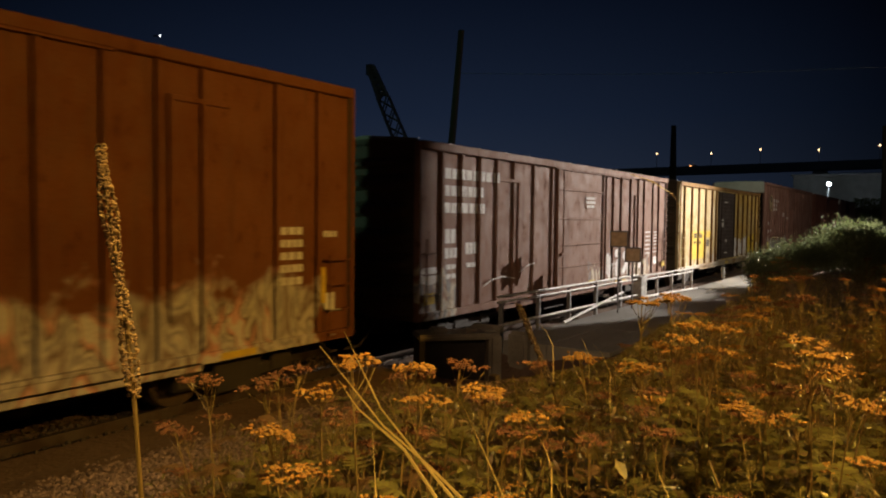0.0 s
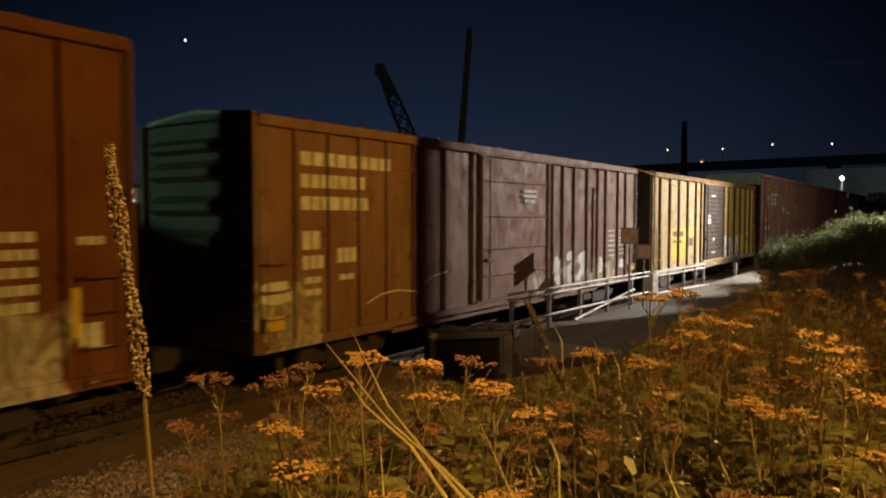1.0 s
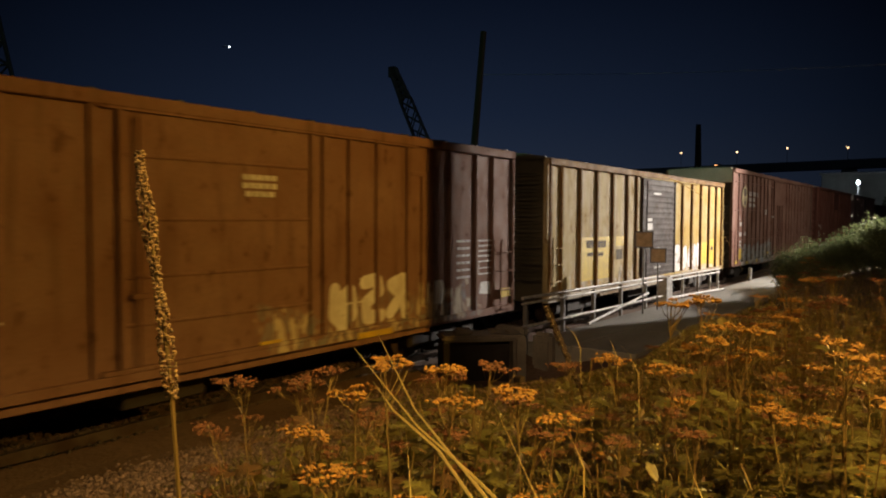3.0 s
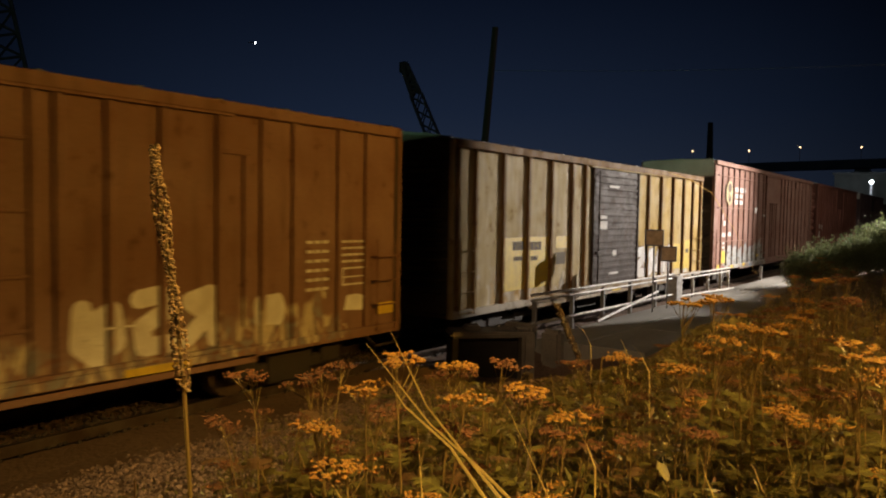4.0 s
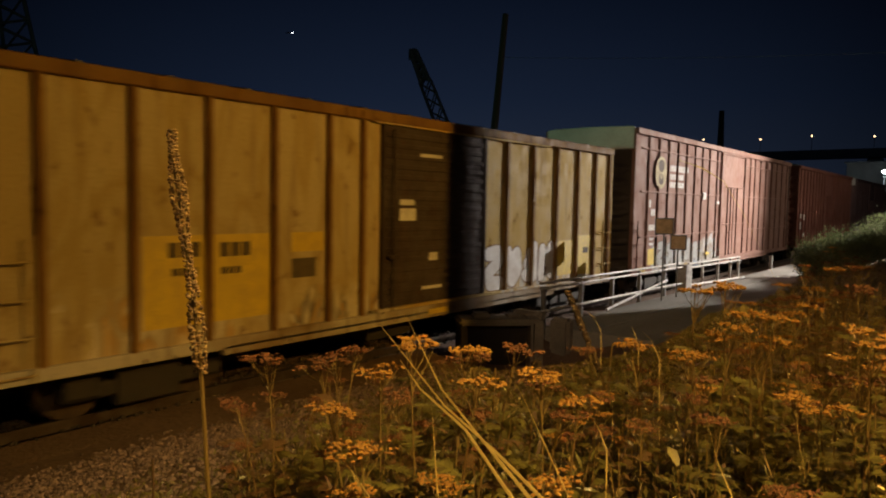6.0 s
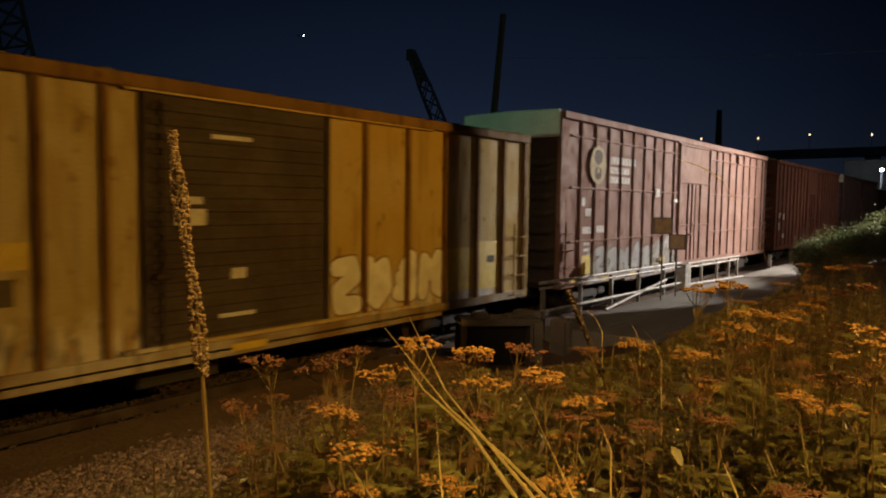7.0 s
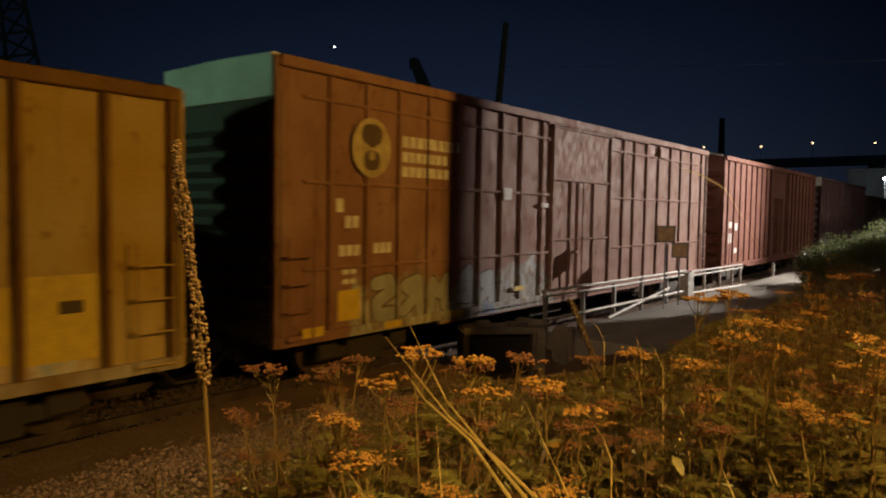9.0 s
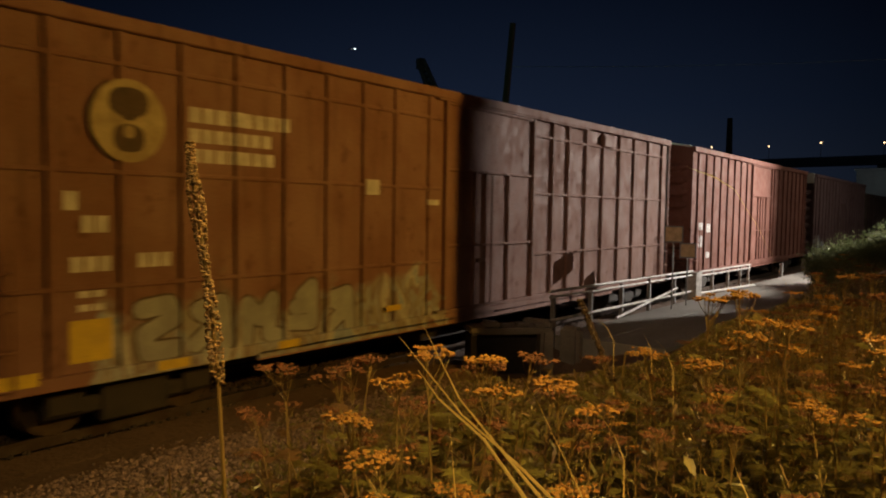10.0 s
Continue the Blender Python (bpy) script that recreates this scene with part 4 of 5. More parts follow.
def pylon():
    p = thing("lattice_tower", "dark steel lattice tower rising behind the train", "tower")
    c = (-133.0, 47.5, 0)
    lattice(p, square(c, 9.0), square((c[0], c[1], 24), 6.4), 4, 0.4, 0.24, "lower")
    lattice(p, square((c[0], c[1], 24), 6.4), square((c[0], c[1], 46), 3.2), 6, 0.35, 0.22, "upper")
    lattice(p, square((c[0], c[1], 46), 3.2), square((c[0], c[1], 60), 1.6), 5, 0.3, 0.18, "head")


pylon()


def far_bridge():
    b = thing("road_bridge", "long dark concrete road bridge with lit street lamps", "bridge")
    # deck between two far points
    p0, p1 = Vector((-265, 385.7, 28.4)), Vector((80, 448.3, 35.6))
    d = (p1 - p0)
    n = Vector((-d.y, d.x, 0)).normalized() * 5
    bm = bmesh.new()
    vs = []
    for p in (p0, p1):
        for off, z in ((-1, -3.6), (1, -3.6), (1, 0.9), (-1, 0.9)):
            vs.append(bm.verts.new(p + n * off + Vector((0, 0, z))))
    for f in ((0, 1, 2, 3), (7, 6, 5, 4), (0, 4, 5, 1), (1, 5, 6, 2), (2, 6, 7, 3), (3, 7, 4, 0)):
        bm.faces.new([vs[i] for i in f])
    bmesh.ops.recalc_face_normals(bm, faces=bm.faces[:])
    part("deck", bm, M_BRIDGE, b)
    for f in (0.36, 0.62, 0.86):
        p = p0.lerp(p1, f)
        part("pier", boxes((p.x - 3.5, p.x + 3.5, p.y - 2.5, p.y + 2.5, 0, p.z - 4.0), bevel=0.3), M_BRIDGE, b)


far_bridge()


def street_lamp(place, height, r, warm=True):
    x, y, z = place
    s = thing("street_lamp", "street lamp on the bridge with a bright warm head" if warm else "tall floodlight mast with a bright white head", "street lamp", group="bridge lamps" if warm else "")
    part("mast", tubes(((x, y, z - height), (x, y, z), 0.13 if warm else 0.2)), M_BRIDGE, s)
    bm = bmesh.new()
    bmesh.ops.create_uvsphere(bm, u_segments=12, v_segments=8, radius=r, matrix=Matrix.Translation((x, y, z)))
    part("lamp_head", bm, M_LAMP_WARM if warm else M_LAMP_WHITE, s, "glowing lamp head")


for px in ((-133.3, 409.5, 40.2), (-104.4, 414.8, 39.7), (-79.9, 419.2, 41.0), (-52.1, 424.3, 40.2), (-24.9, 429.2, 41.8), (3.0, 434.3, 42.0)):
    street_lamp(px, 8.4, 0.46)
street_lamp((-16.5, 149.1, 9.8), 9.8, 0.32, warm=False)


def vehicle_glow():
    v = thing("far_vehicle", "distant vehicle with glowing lights on the bridge", "vehicle")
    part("body", boxes((-116.0, -111.5, 410.2, 412.0, 31.9, 33.4), bevel=0.2), M_BRIDGE, v)
    part("lights", boxes((-115.0, -113.8, 409.9, 410.18, 32.4, 32.9)), M_TAIL, v, "glowing orange vehicle lights")


vehicle_glow()


def yard():
    # long low wall added to keep the green lamp off the lower car ends
    w = tagged(part("yard_light_blocker", boxes((-14.15, -13.9, -40, 60, 0, 3.2), (-14.2, -13.85, -40, 60, 3.2, 3.3)), M_WALL), "grey wall added beyond the track to shade the lower car ends", "wall", kind="structure")
    s = thing("distant_shed", "pale distant shed with small lights", "shed")
    part("body", boxes((-57, -49, 14, 31, 0, 5.0)), M_SHED, s)
    part("roof", boxes((-57.3, -48.7, 13.7, 31.3, 5.0, 5.3)), M_ROOF, s)
    part("strip_light", boxes((-48.98, -48.9, 16, 30, 4.0, 4.16)), M_SHED_LIGHT, s, "white strip light")
    for y in (25.2, 26.0):
        part("chimney", tubes(((-53, y, 5.3), (-53, y, 7.6), 0.1)), M_SHED, s)
    part("wall_light", boxes((-48.98, -48.8, 29.2, 29.7, 4.6, 5.0)), M_LAMP_WARM, s, "small bright wall light")


yard()


def far_store():
    s = thing("storage_building", "pale storage building under the far bridge", "building")
    part("wall", boxes((-25, 4, 166, 180, 0, 12.2), bevel=0.1), M_SHED, s)
    part("roof", boxes((-25.4, 4.4, 165.6, 180.4, 12.2, 12.6), bevel=0.1), M_BRIDGE, s)


far_store()


def lamp_edge_blocker():
    # added out of view: its corners cut the sodium and cool light on the train
    tagged(part("light_blocker", boxes((2.0, 14.0, 10.523, 38.742, 0, 9.5), (2.0, 14.1, 10.49, 38.75, 9.5, 9.8), bevel=0.02), M_BLOCKER), "unseen plain block added to cut the lamp light at sharp edges", "wall", kind="structure")


lamp_edge_blocker()


def plane_light():
    a = thing("airplane", "tiny far airplane with bright landing lights", "airplane")
    bm = bmesh.new()
    tube(bm, (-1.6, 0, 0), (1.6, 0, 0), 0.2, 0.12, 8)
    box(bm, -0.4, 0.3, -1.6, 1.6, -0.05, 0.05)
    box(bm, 1.2, 1.6, -0.6, 0.6, 0.1, 0.16)
    part("airframe", bm, M_SHED, a)
    bm = bmesh.new()
    bmesh.ops.create_uvsphere(bm, u_segments=10, v_segments=6, radius=0.32, matrix=Matrix.Translation((-1.3, 0, 0)))
    part("landing_light", bm, M_PLANE_LIGHT, a, "bright white landing light")
    return a


PLANE = plane_light()


# ---- plants ----
class Soup:
    """Collects loose polygons for one plant mesh."""

    def __init__(self):
        self.v, self.f = [], []

    def poly(self, *pts):
        k = len(self.v)
        self.v += [tuple(p) for p in pts]
        self.f.append(tuple(range(k, k + len(pts))))

    def rod(self, pts, r0, r1, sides=4):
        k = len(self.v)
        n = len(pts)
        for i, p in enumerate(pts):
            r = r0 + (r1 - r0) * i / (n - 1)
            d = (Vector(pts[min(i + 1, n - 1)]) - Vector(pts[max(i - 1, 0)])).normalized()
            q = d.to_track_quat("Z", "Y")
            for s in range(sides):
                a = 2 * math.pi * s / sides
                self.v.append(tuple(Vector(p) + q @ Vector((r * math.cos(a), r * math.sin(a), 0))))
        for i in range(n - 1):
            for s in range(sides):
                t = (s + 1) % sides
                self.f.append((k + i * sides + s, k + i * sides + t, k + (i + 1) * sides + t, k + (i + 1) * sides + s))
        self.f.append(tuple(k + (n - 1) * sides + s for s in range(sides)))

    def button(self, p, r, h):
        """A small domed flower head."""
        k = len(self.v)
        p = Vector(p)
        for i in range(6):
            a = i * math.pi / 3
            self.v.append(tuple(p + Vector((r * math.cos(a), r * math.sin(a), 0))))
        self.v += [tuple(p + Vector((0, 0, h))), tuple(p - Vector((0, 0, h * 1.1)))]
        for i in range(6):
            j = (i + 1) % 6
            self.f += [(k + i, k + j, k + 6), (k + j, k + i, k + 7)]

    def mesh(self, name):
        return mesh_from(name, self.v, self.f)


# how high the weeds stand over the bank: bearing from the path, slope of the tops
TOPS_LINE = [(75.9, -0.358), (55.3, -0.392), (53.2, -0.317), (50.2, -0.236), (44.9, -0.234), (42.2, -0.246), (40.4, -0.214), (36.7, -0.204), (33.5, -0.235), (31.2, -0.269), (29.3, -0.296), (27.7, -0.234), (25.1, -0.207), (21.6, -0.21), (20.0, -0.177), (17.3, -0.139), (14.2, -0.12), (11.6, -0.092), (9.9, -0.061), (6.0, -0.027), (0.5, -0.014)]


def weed_top(x, y):
    b = math.degrees(math.atan2(-x, y))
    pts = TOPS_LINE[::-1]
    s = float(np.interp(b, [p[0] for p in pts], [p[1] for p in pts]))
    return 3.07 + s * math.hypot(x, y)


def feather_leaf(s, base_p, out, length, rng, pairs=7):
    """A cut, feathery leaf: a rib with narrow toothed leaflets."""
    out = out.normalized()
    side = out.cross(Vector((0, 0, 1))).normalized()
    droop = rng.uniform(0.2, 0.7)
    rib = [base_p + out * length * f + Vector((0, 0, length * (0.25 * f - droop * f * f))) for f in np.linspace(0, 1, 5)]
    s.rod([tuple(p) for p in rib], 0.0022, 0.001, 3)
    for i in range(pairs):
        f = 0.18 + 0.8 * i / pairs
        k = min(3, int(f * 4))
        p = rib[k].lerp(rib[k + 1], f * 4 - k)
        w = length * 0.36 * math.sin(math.pi * (0.2 + 0.75 * f)) * rng.uniform(0.75, 1.15)
        for sgn in (-1, 1):
            tip = p + side * sgn * w + out * w * 0.45 + Vector((0, 0, rng.uniform(-0.25, 0.12) * w))
            b0, b1 = p - out * 0.006, p + out * 0.011
            mid = p.lerp(tip, 0.55) + out * w * 0.16
            mid2 = p.lerp(tip, 0.5) - out * w * 0.1
            s.poly(b0, mid2, tip, mid, b1)


def tansy(rng, height, dry, leafy=False, bare=False):
    root = thing("leafy_weed", "low weed with long feathery green leaves", "plant", group="weeds on the bank") if leafy else thing("tansy_plant", "tall tansy past bloom with dense feathery leaves", "plant", group="tansy on the bank") if bare else thing("tansy_plant", "dry tansy with flat brown-gold flower heads" if dry else "tall tansy with flat yellow flower heads and feathery leaves", "plant", group="tansy on the bank")
    stem, leaves, heads = Soup(), Soup(), Soup()
    lean = Vector((rng.uniform(-0.12, 0.12), rng.uniform(-0.12, 0.12), 0))
    n_stems = rng.choice((1, 2, 2, 3))
    for k in range(n_stems):
        off = Vector((rng.uniform(-0.09, 0.09), rng.uniform(-0.09, 0.09), 0)) if k else Vector()
        h = height * (1 if k == 0 else rng.uniform(0.72, 0.97))
        tip = lean * h + off * 2.2 + Vector((0, 0, h))
        pts = [off * 0.4 * (1 - f) + tip * f + Vector((0.012 * math.sin(5 * f + k), 0.012 * math.cos(4 * f), 0)) - lean * h * (f - f * f) * 0.6 for f in np.linspace(0, 1, 7)]
        stem.rod([tuple(p) for p in pts], 0.0045, 0.0025, 4)
        # flat-topped cluster
        nb = 0 if leafy or bare else rng.randint(7, 11)
        for b in range(nb):
            a = 2.4 * b + rng.uniform(-0.3, 0.3)
            rad = 0.07 * rng.random() ** 0.6
            start = pts[5].lerp(pts[6], rng.uniform(0.1, 0.9))
            end = tip + Vector((rad * math.cos(a), rad * math.sin(a), rng.uniform(-0.012, 0.008) - 1.6 * rad * rad))
            stem.rod([tuple(start), tuple(start.lerp(end, 0.6) - Vector((0, 0, 0.01))), tuple(end)], 0.0018, 0.0012, 3)
            for _ in range(rng.randint(7, 11)):
                q = end + Vector((rng.gauss(0, 0.014), rng.gauss(0, 0.014), rng.uniform(-0.006, 0.003)))
                heads.button(q, rng.uniform(0.005, 0.0085), rng.uniform(0.003, 0.006))
        for i in range(rng.randint(11, 15)):
            f = 0.1 + 0.8 * i / 14
            m = f * 6
            j = min(5, int(m))
            p = pts[j].lerp(pts[j + 1], m - j)
            a = 2.4 * i + k + rng.uniform(-0.4, 0.4)
            feather_leaf(leaves, p, Vector((math.cos(a), math.sin(a), rng.uniform(-0.1, 0.35))), rng.uniform(0.09, 0.17) * (1.15 - 0.5 * f) * (1.15 if leafy else 1.3 if bare else 1.0), rng, 9 if leafy or bare else 7)
    put("stem", stem.mesh("stem"), M_STEM, root)
    tagged(put("foliage", leaves.mesh("foliage"), M_LEAF_DRY if dry and rng.random() < 0.5 else M_LEAF, root), kind="stuff")
    if heads.v:
        tagged(put("flower_top", heads.mesh("flower_top"), M_FLOWER_DRY if dry else M_FLOWER, root), kind="stuff")
    return root


def tansy_bank():
    rng = random.Random(11)
    kinds = [(tansy(rng, 1.05, i % 5 in (1, 3, 4)), 1.05) for i in range(10)]
    kinds += [(tansy(rng, 1.05, i % 2 == 1, bare=True), 1.05) for i in range(6)]
    used = set()

    def place(i, x, y, top):
        ob, h = kinds[i]
        z = ground_z(x, y) - 0.02
        k = max(0.35, (top - z) / h)
        m = pose(x, y, z, 0, 0, rng.uniform(0, 360)) @ Matrix.Diagonal((k ** 0.5, k ** 0.5, k, 1))
        if i in used:
            copy_thing(ob, m)
        else:
            used.add(i)
            ob.matrix_world = m

    TANSY_TOPS = [ (-2.03, 1.67, 2.48), (-1.95, 1.77, 2.50), (-1.88, 1.82, 2.48), (-1.38, 1.65, 2.64), (-1.37, 1.77, 2.60), (-1.40, 1.98, 2.51), (-1.33, 2.02, 2.49), (-1.30, 2.13, 2.40), (-1.50, 1.65, 2.56), (-1.72, 1.79, 2.35), (-1.45, 3.20, 2.37), (-1.39, 3.43, 2.27), (-1.04, 3.17, 2.49), (-0.91, 3.21, 2.51), (-0.77, 3.24, 2.49), (-0.73, 3.46, 2.49), (-0.88, 2.97, 2.35), (-0.78, 4.37, 2.48), (-0.70, 4.91, 2.64), (-0.49, 4.13, 2.60), (-0.62, 3.05, 2.42), (-0.48, 3.19, 2.47), (-0.33, 2.91, 2.50), (-1.31, 5.29, 2.38), (-1.66, 5.70, 2.22), (-1.96, 5.58, 2.06), (-1.07, 1.89, 2.36), (-1.44, 2.83, 2.23) ]
    for n, (x, y, z) in enumerate(TANSY_TOPS):
        place((1, 3, 4, 0, 2, 3, 1, 4, 5, 1)[n % 10] if n < 10 else rng.randrange(10), x, y, z)
    made = 0
    while made < 215:
        y = rng.uniform(1.5, 1.5 + 17 * rng.random() ** 0.7)
        x = rng.uniform(-3.3, 0.1)
        if math.hypot(x, y) < 1.8:
            continue
        z, cap = ground_z(x, y), weed_top(x, y)
        if cap < z + 0.55:
            continue
        place(rng.choice((rng.choice((1, 3, 4, 6, 8, 9, 1, 3, 6, 8, 0, 5)), 10 + rng.randrange(6))), x, y, min(z + rng.uniform(0.6, 1.05), cap - rng.uniform(0.04, 0.34)))
        made += 1
    low = [tansy(rng, 0.6, False, True) for _ in range(4)]
    for n in range(95):
        while True:
            x, y = rng.uniform(-2.6, 0.1), rng.uniform(1.5, 5.5)
            if math.hypot(x, y) > 1.7 and weed_top(x, y) > ground_z(x, y) + 0.4:
                break
        z = ground_z(x, y)
        k = min(1.1, (weed_top(x, y) - z - 0.1) / 0.6) * rng.uniform(0.7, 1.15)
        m = pose(x, y, z - 0.02, 0, 0, rng.uniform(0, 360)) @ Matrix.Scale(k, 4)
        if n < 4:
            low[n].matrix_world = m
        else:
            copy_thing(low[n % 4], m)


tansy_bank()


def weeds(name, n, place, height, width, material, label, category, seed, droop=0.5, thick=0.0):
    """Loose blades in one mesh: each a tapered, bent strip."""
    rng = random.Random(seed)
    s = Soup()
    for _ in range(n):
        x, y = place(rng)
        z = ground_z(x, y) - 0.02
        h, w = height(rng), width(rng)
        h = min(h, max(0.05, weed_top(x, y) - z - rng.uniform(0, 0.15)))
        a = rng.uniform(0, 2 * math.pi)
        d = Vector((math.cos(a), math.sin(a), 0))
        side = Vector((-d.y, d.x, 0))
        bend = rng.uniform(0.1, droop) * h
        prev = None
        pts = [Vector((x, y, z)) + d * bend * f * f + Vector((0, 0, h * (f - 0.12 * f * f))) for f in (0, 0.4, 0.75, 1)]
        ws = (w, w * 0.85, w * 0.5, w * 0.06)
        for i in range(3):
            s.poly(pts[i] - side * ws[i], pts[i] + side * ws[i], pts[i + 1] + side * ws[i + 1], pts[i + 1] - side * ws[i + 1])
    return tagged(put(name, s.mesh(name), material), label, category, kind="stuff")


def bank_place(rng):
    while True:
        y = rng.uniform(1.2, 1.2 + 22 * rng.random())
        x = rng.uniform(-3.4, 0.9)
        if math.hypot(x, y) > 1.5 and not (x < -1.5 - 0.25 * y and y < 4):
            return x, y


def slope_place(rng):
    while True:
        y = rng.uniform(1.2, 10.5)
        x = rng.triangular(-6.2, -1.6, -2.6)
        if math.hypot(x, y) > 2.0:
            return x, y


weeds("undergrowth", 7000, bank_place, lambda r: r.uniform(0.12, 0.5), lambda r: r.uniform(0.002, 0.006), M_GRASS, "tangled dry green and brown undergrowth", "undergrowth", 21, 0.9)
weeds("dry_grass", 2200, bank_place, lambda r: r.uniform(0.3, 0.85), lambda r: r.uniform(0.0015, 0.003), M_STRAW, "thin bleached dry grass", "grass", 22, 0.6)
weeds("low_grass", 5000, slope_place, lambda r: r.uniform(0.06, 0.32), lambda r: r.uniform(0.0015, 0.005), M_GRASS, "sparse low grass on the gravel", "grass", 23, 0.9)


def leaf_litter(name, n, place, seed, material, label, up):
    rng = random.Random(seed)
    s = Soup()
    for _ in range(n):
        x, y = place(rng)
        z = ground_z(x, y)
        z += rng.uniform(0.0, max(0.02, min(up, weed_top(x, y) - z - 0.05)))
        L, w = rng.uniform(0.02, 0.055), rng.uniform(0.003, 0.010)
        m = pose(x, y, z, rng.uniform(-60, 60), rng.uniform(-60, 60), rng.uniform(0, 360))
        s.poly(*[m @ Vector(p) for p in ((-L, 0, 0), (-L * 0.2, -w, 0.004), (L * 0.6, -w * 0.6, 0), (L, 0, -0.006), (L * 0.6, w * 0.6, 0), (-L * 0.2, w, 0.004))])
    return tagged(put(name, s.mesh(name), material), label, "leaves", kind="stuff")


leaf_litter("weed_leaves", 14000, bank_place, 31, M_LEAF, "small dull green weed leaves", 0.62)
leaf_litter("brown_leaves", 9000, bank_place, 32, M_LEAF_DRY, "small dry brown leaves", 0.66)
leaf_litter("slope_leaves", 9500, slope_place, 33, M_LEAF, "low weed leaves on the slope", 0.3)


def mullein():
    rng = random.Random(8)
    m = thing("mullein_stalk", "tall dead mullein stalk with a knobbly seed spike", "plant")
    gz = ground_z(-2.09, 1.4)
    stem, knobs = Soup(), Soup()
    curve = [Vector((-2.092, 1.405, gz - 0.02)), Vector((-2.074, 1.383, 2.0)), Vector((-2.032, 1.325, 2.5)), Vector((-2.024, 1.294, 2.75)), Vector((-2.035, 1.265, 2.98)), Vector((-2.045, 1.245, 3.14)), Vector((-2.05, 1.235, 3.27))]
    stem.rod([tuple(p) for p in curve], 0.0085, 0.006, 6)
    for i in range(620):
        f = 2 + 4 * i / 620 * 0.999
        j = int(f)
        p = curve[j].lerp(curve[j + 1], f - j)
        a = rng.uniform(0, 2 * math.pi)
        r = (0.0175 + 0.006 * math.sin(f * 3.1)) * (0.8 if f > 5.5 else 1.0)
        knobs.button(p + Vector((math.cos(a) * r, math.sin(a) * r, rng.uniform(-0.01, 0.01))), rng.uniform(0.0045, 0.009), rng.uniform(0.004, 0.009))
    put("stem", stem.mesh("stem"), M_STEM, m)
    put("seed_spike", knobs.mesh("seed_spike"), M_MULLEIN, m, "brown knobbly seed capsules")
    d = thing("dead_stalk", "short broken dark dead stalk", "plant")
    s = Soup()
    s.rod([(-2.35, 1.35, ground_z(-2.35, 1.35) - 0.02), (-2.33, 1.33, 1.9), (-2.32, 1.32, 2.14)], 0.006, 0.004, 5)
    put("stem", s.mesh("stem"), M_LEAF_DRY, d)
    t = thing("seed_stick", "leaning dry brown seed stalk", "plant")
    s, k = Soup(), Soup()
    pts = [Vector((-1.55, 3.8, ground_z(-1.55, 3.8))), Vector((-1.74, 3.7, 2.12)), Vector((-1.86, 3.68, 2.38)), Vector((-1.95, 3.67, 2.57))]
    s.rod([tuple(p) for p in pts], 0.009, 0.007, 5)
    for i in range(260):
        f = 1 + 2 * i / 260 * 0.999
        j = int(f)
        p = pts[j].lerp(pts[j + 1], f - j)
        a = rng.uniform(0, 6.28)
        k.button(p + Vector((math.cos(a) * 0.016, math.sin(a) * 0.016, 0)), 0.008, 0.007)
    put("stem", s.mesh("stem"), M_STEM, t)
    put("seed_spike", k.mesh("seed_spike"), M_DARK_SEED, t)


mullein()


def long_blade(points, w, heavy_tip=False):
    g = thing("grass_stalk", "long bleached yellow grass blade", "grass", group="long grass blades")
    s = Soup()
    pts = [Vector(p) for p in points]
    foot = pts[0] + (pts[0] - pts[1]) * 0.6
    pts.insert(0, Vector((foot.x, foot.y, ground_z(foot.x, foot.y) - 0.02)))
    for i in range(len(pts) - 1):
        side = (pts[i + 1] - pts[i]).cross(Vector((-0.6, 0.75, 0))).normalized()
        f0, f1 = 1 - i / (len(pts) - 1), 1 - (i + 1) / (len(pts) - 1)
        a, b = w * (0.15 + f0), w * (0.15 + f1)
        if heavy_tip:
            a, b = w * (0.04 + (1 - f0) ** 4), w * (0.04 + (1 - f1) ** 4 * (f1 > 0))
        up = Vector((0.0, 0.0, 0.002))
        s.poly(pts[i] - side * a, pts[i] + up, pts[i + 1] + up, pts[i + 1] - side * b)
        s.poly(pts[i] + up, pts[i] + side * a, pts[i + 1] + side * b, pts[i + 1] + up)
    put("blade", s.mesh("blade"), M_STRAW, g)


long_blade([(-0.801, 1.378, 2.376), (-0.952, 1.390, 2.483), (-1.126, 1.432, 2.583), (-1.292, 1.477, 2.755)], 0.0052)
long_blade([(-0.774, 1.395, 2.377), (-0.933, 1.399, 2.471), (-1.083, 1.390, 2.556), (-1.303, 1.393, 2.729)], 0.0052)
long_blade([(-0.813, 1.315, 2.394), (-1.005, 1.370, 2.519), (-1.139, 1.361, 2.595), (-1.221, 1.378, 2.652)], 0.0052)
long_blade([(-1.078, 1.362, 2.333), (-1.139, 1.425, 2.418), (-1.199, 1.484, 2.514)], 0.0025)
long_blade([(-0.853, 1.624, 2.312), (-0.966, 1.714, 2.381), (-1.104, 1.797, 2.499), (-1.212, 1.868, 2.555)], 0.0025)
long_blade([(-1.333, 1.386, 2.255), (-1.393, 1.368, 2.326), (-1.432, 1.351, 2.369)], 0.0025)
long_blade([(-0.863, 1.877, 2.362), (-0.895, 1.883, 2.420), (-1.021, 1.962, 2.498)], 0.0025)
long_blade([(-0.490, 1.785, 2.360), (-0.532, 1.800, 2.431), (-0.599, 1.913, 2.507)], 0.0025)
long_blade([(-1.089, 5.843, 2.406), (-1.156, 5.847, 2.569), (-1.257, 5.936, 2.663)], 0.0025)
long_blade([(-1.881, 3.995, 2.293), (-1.926, 3.989, 2.375), (-1.975, 3.972, 2.417)], 0.0025)
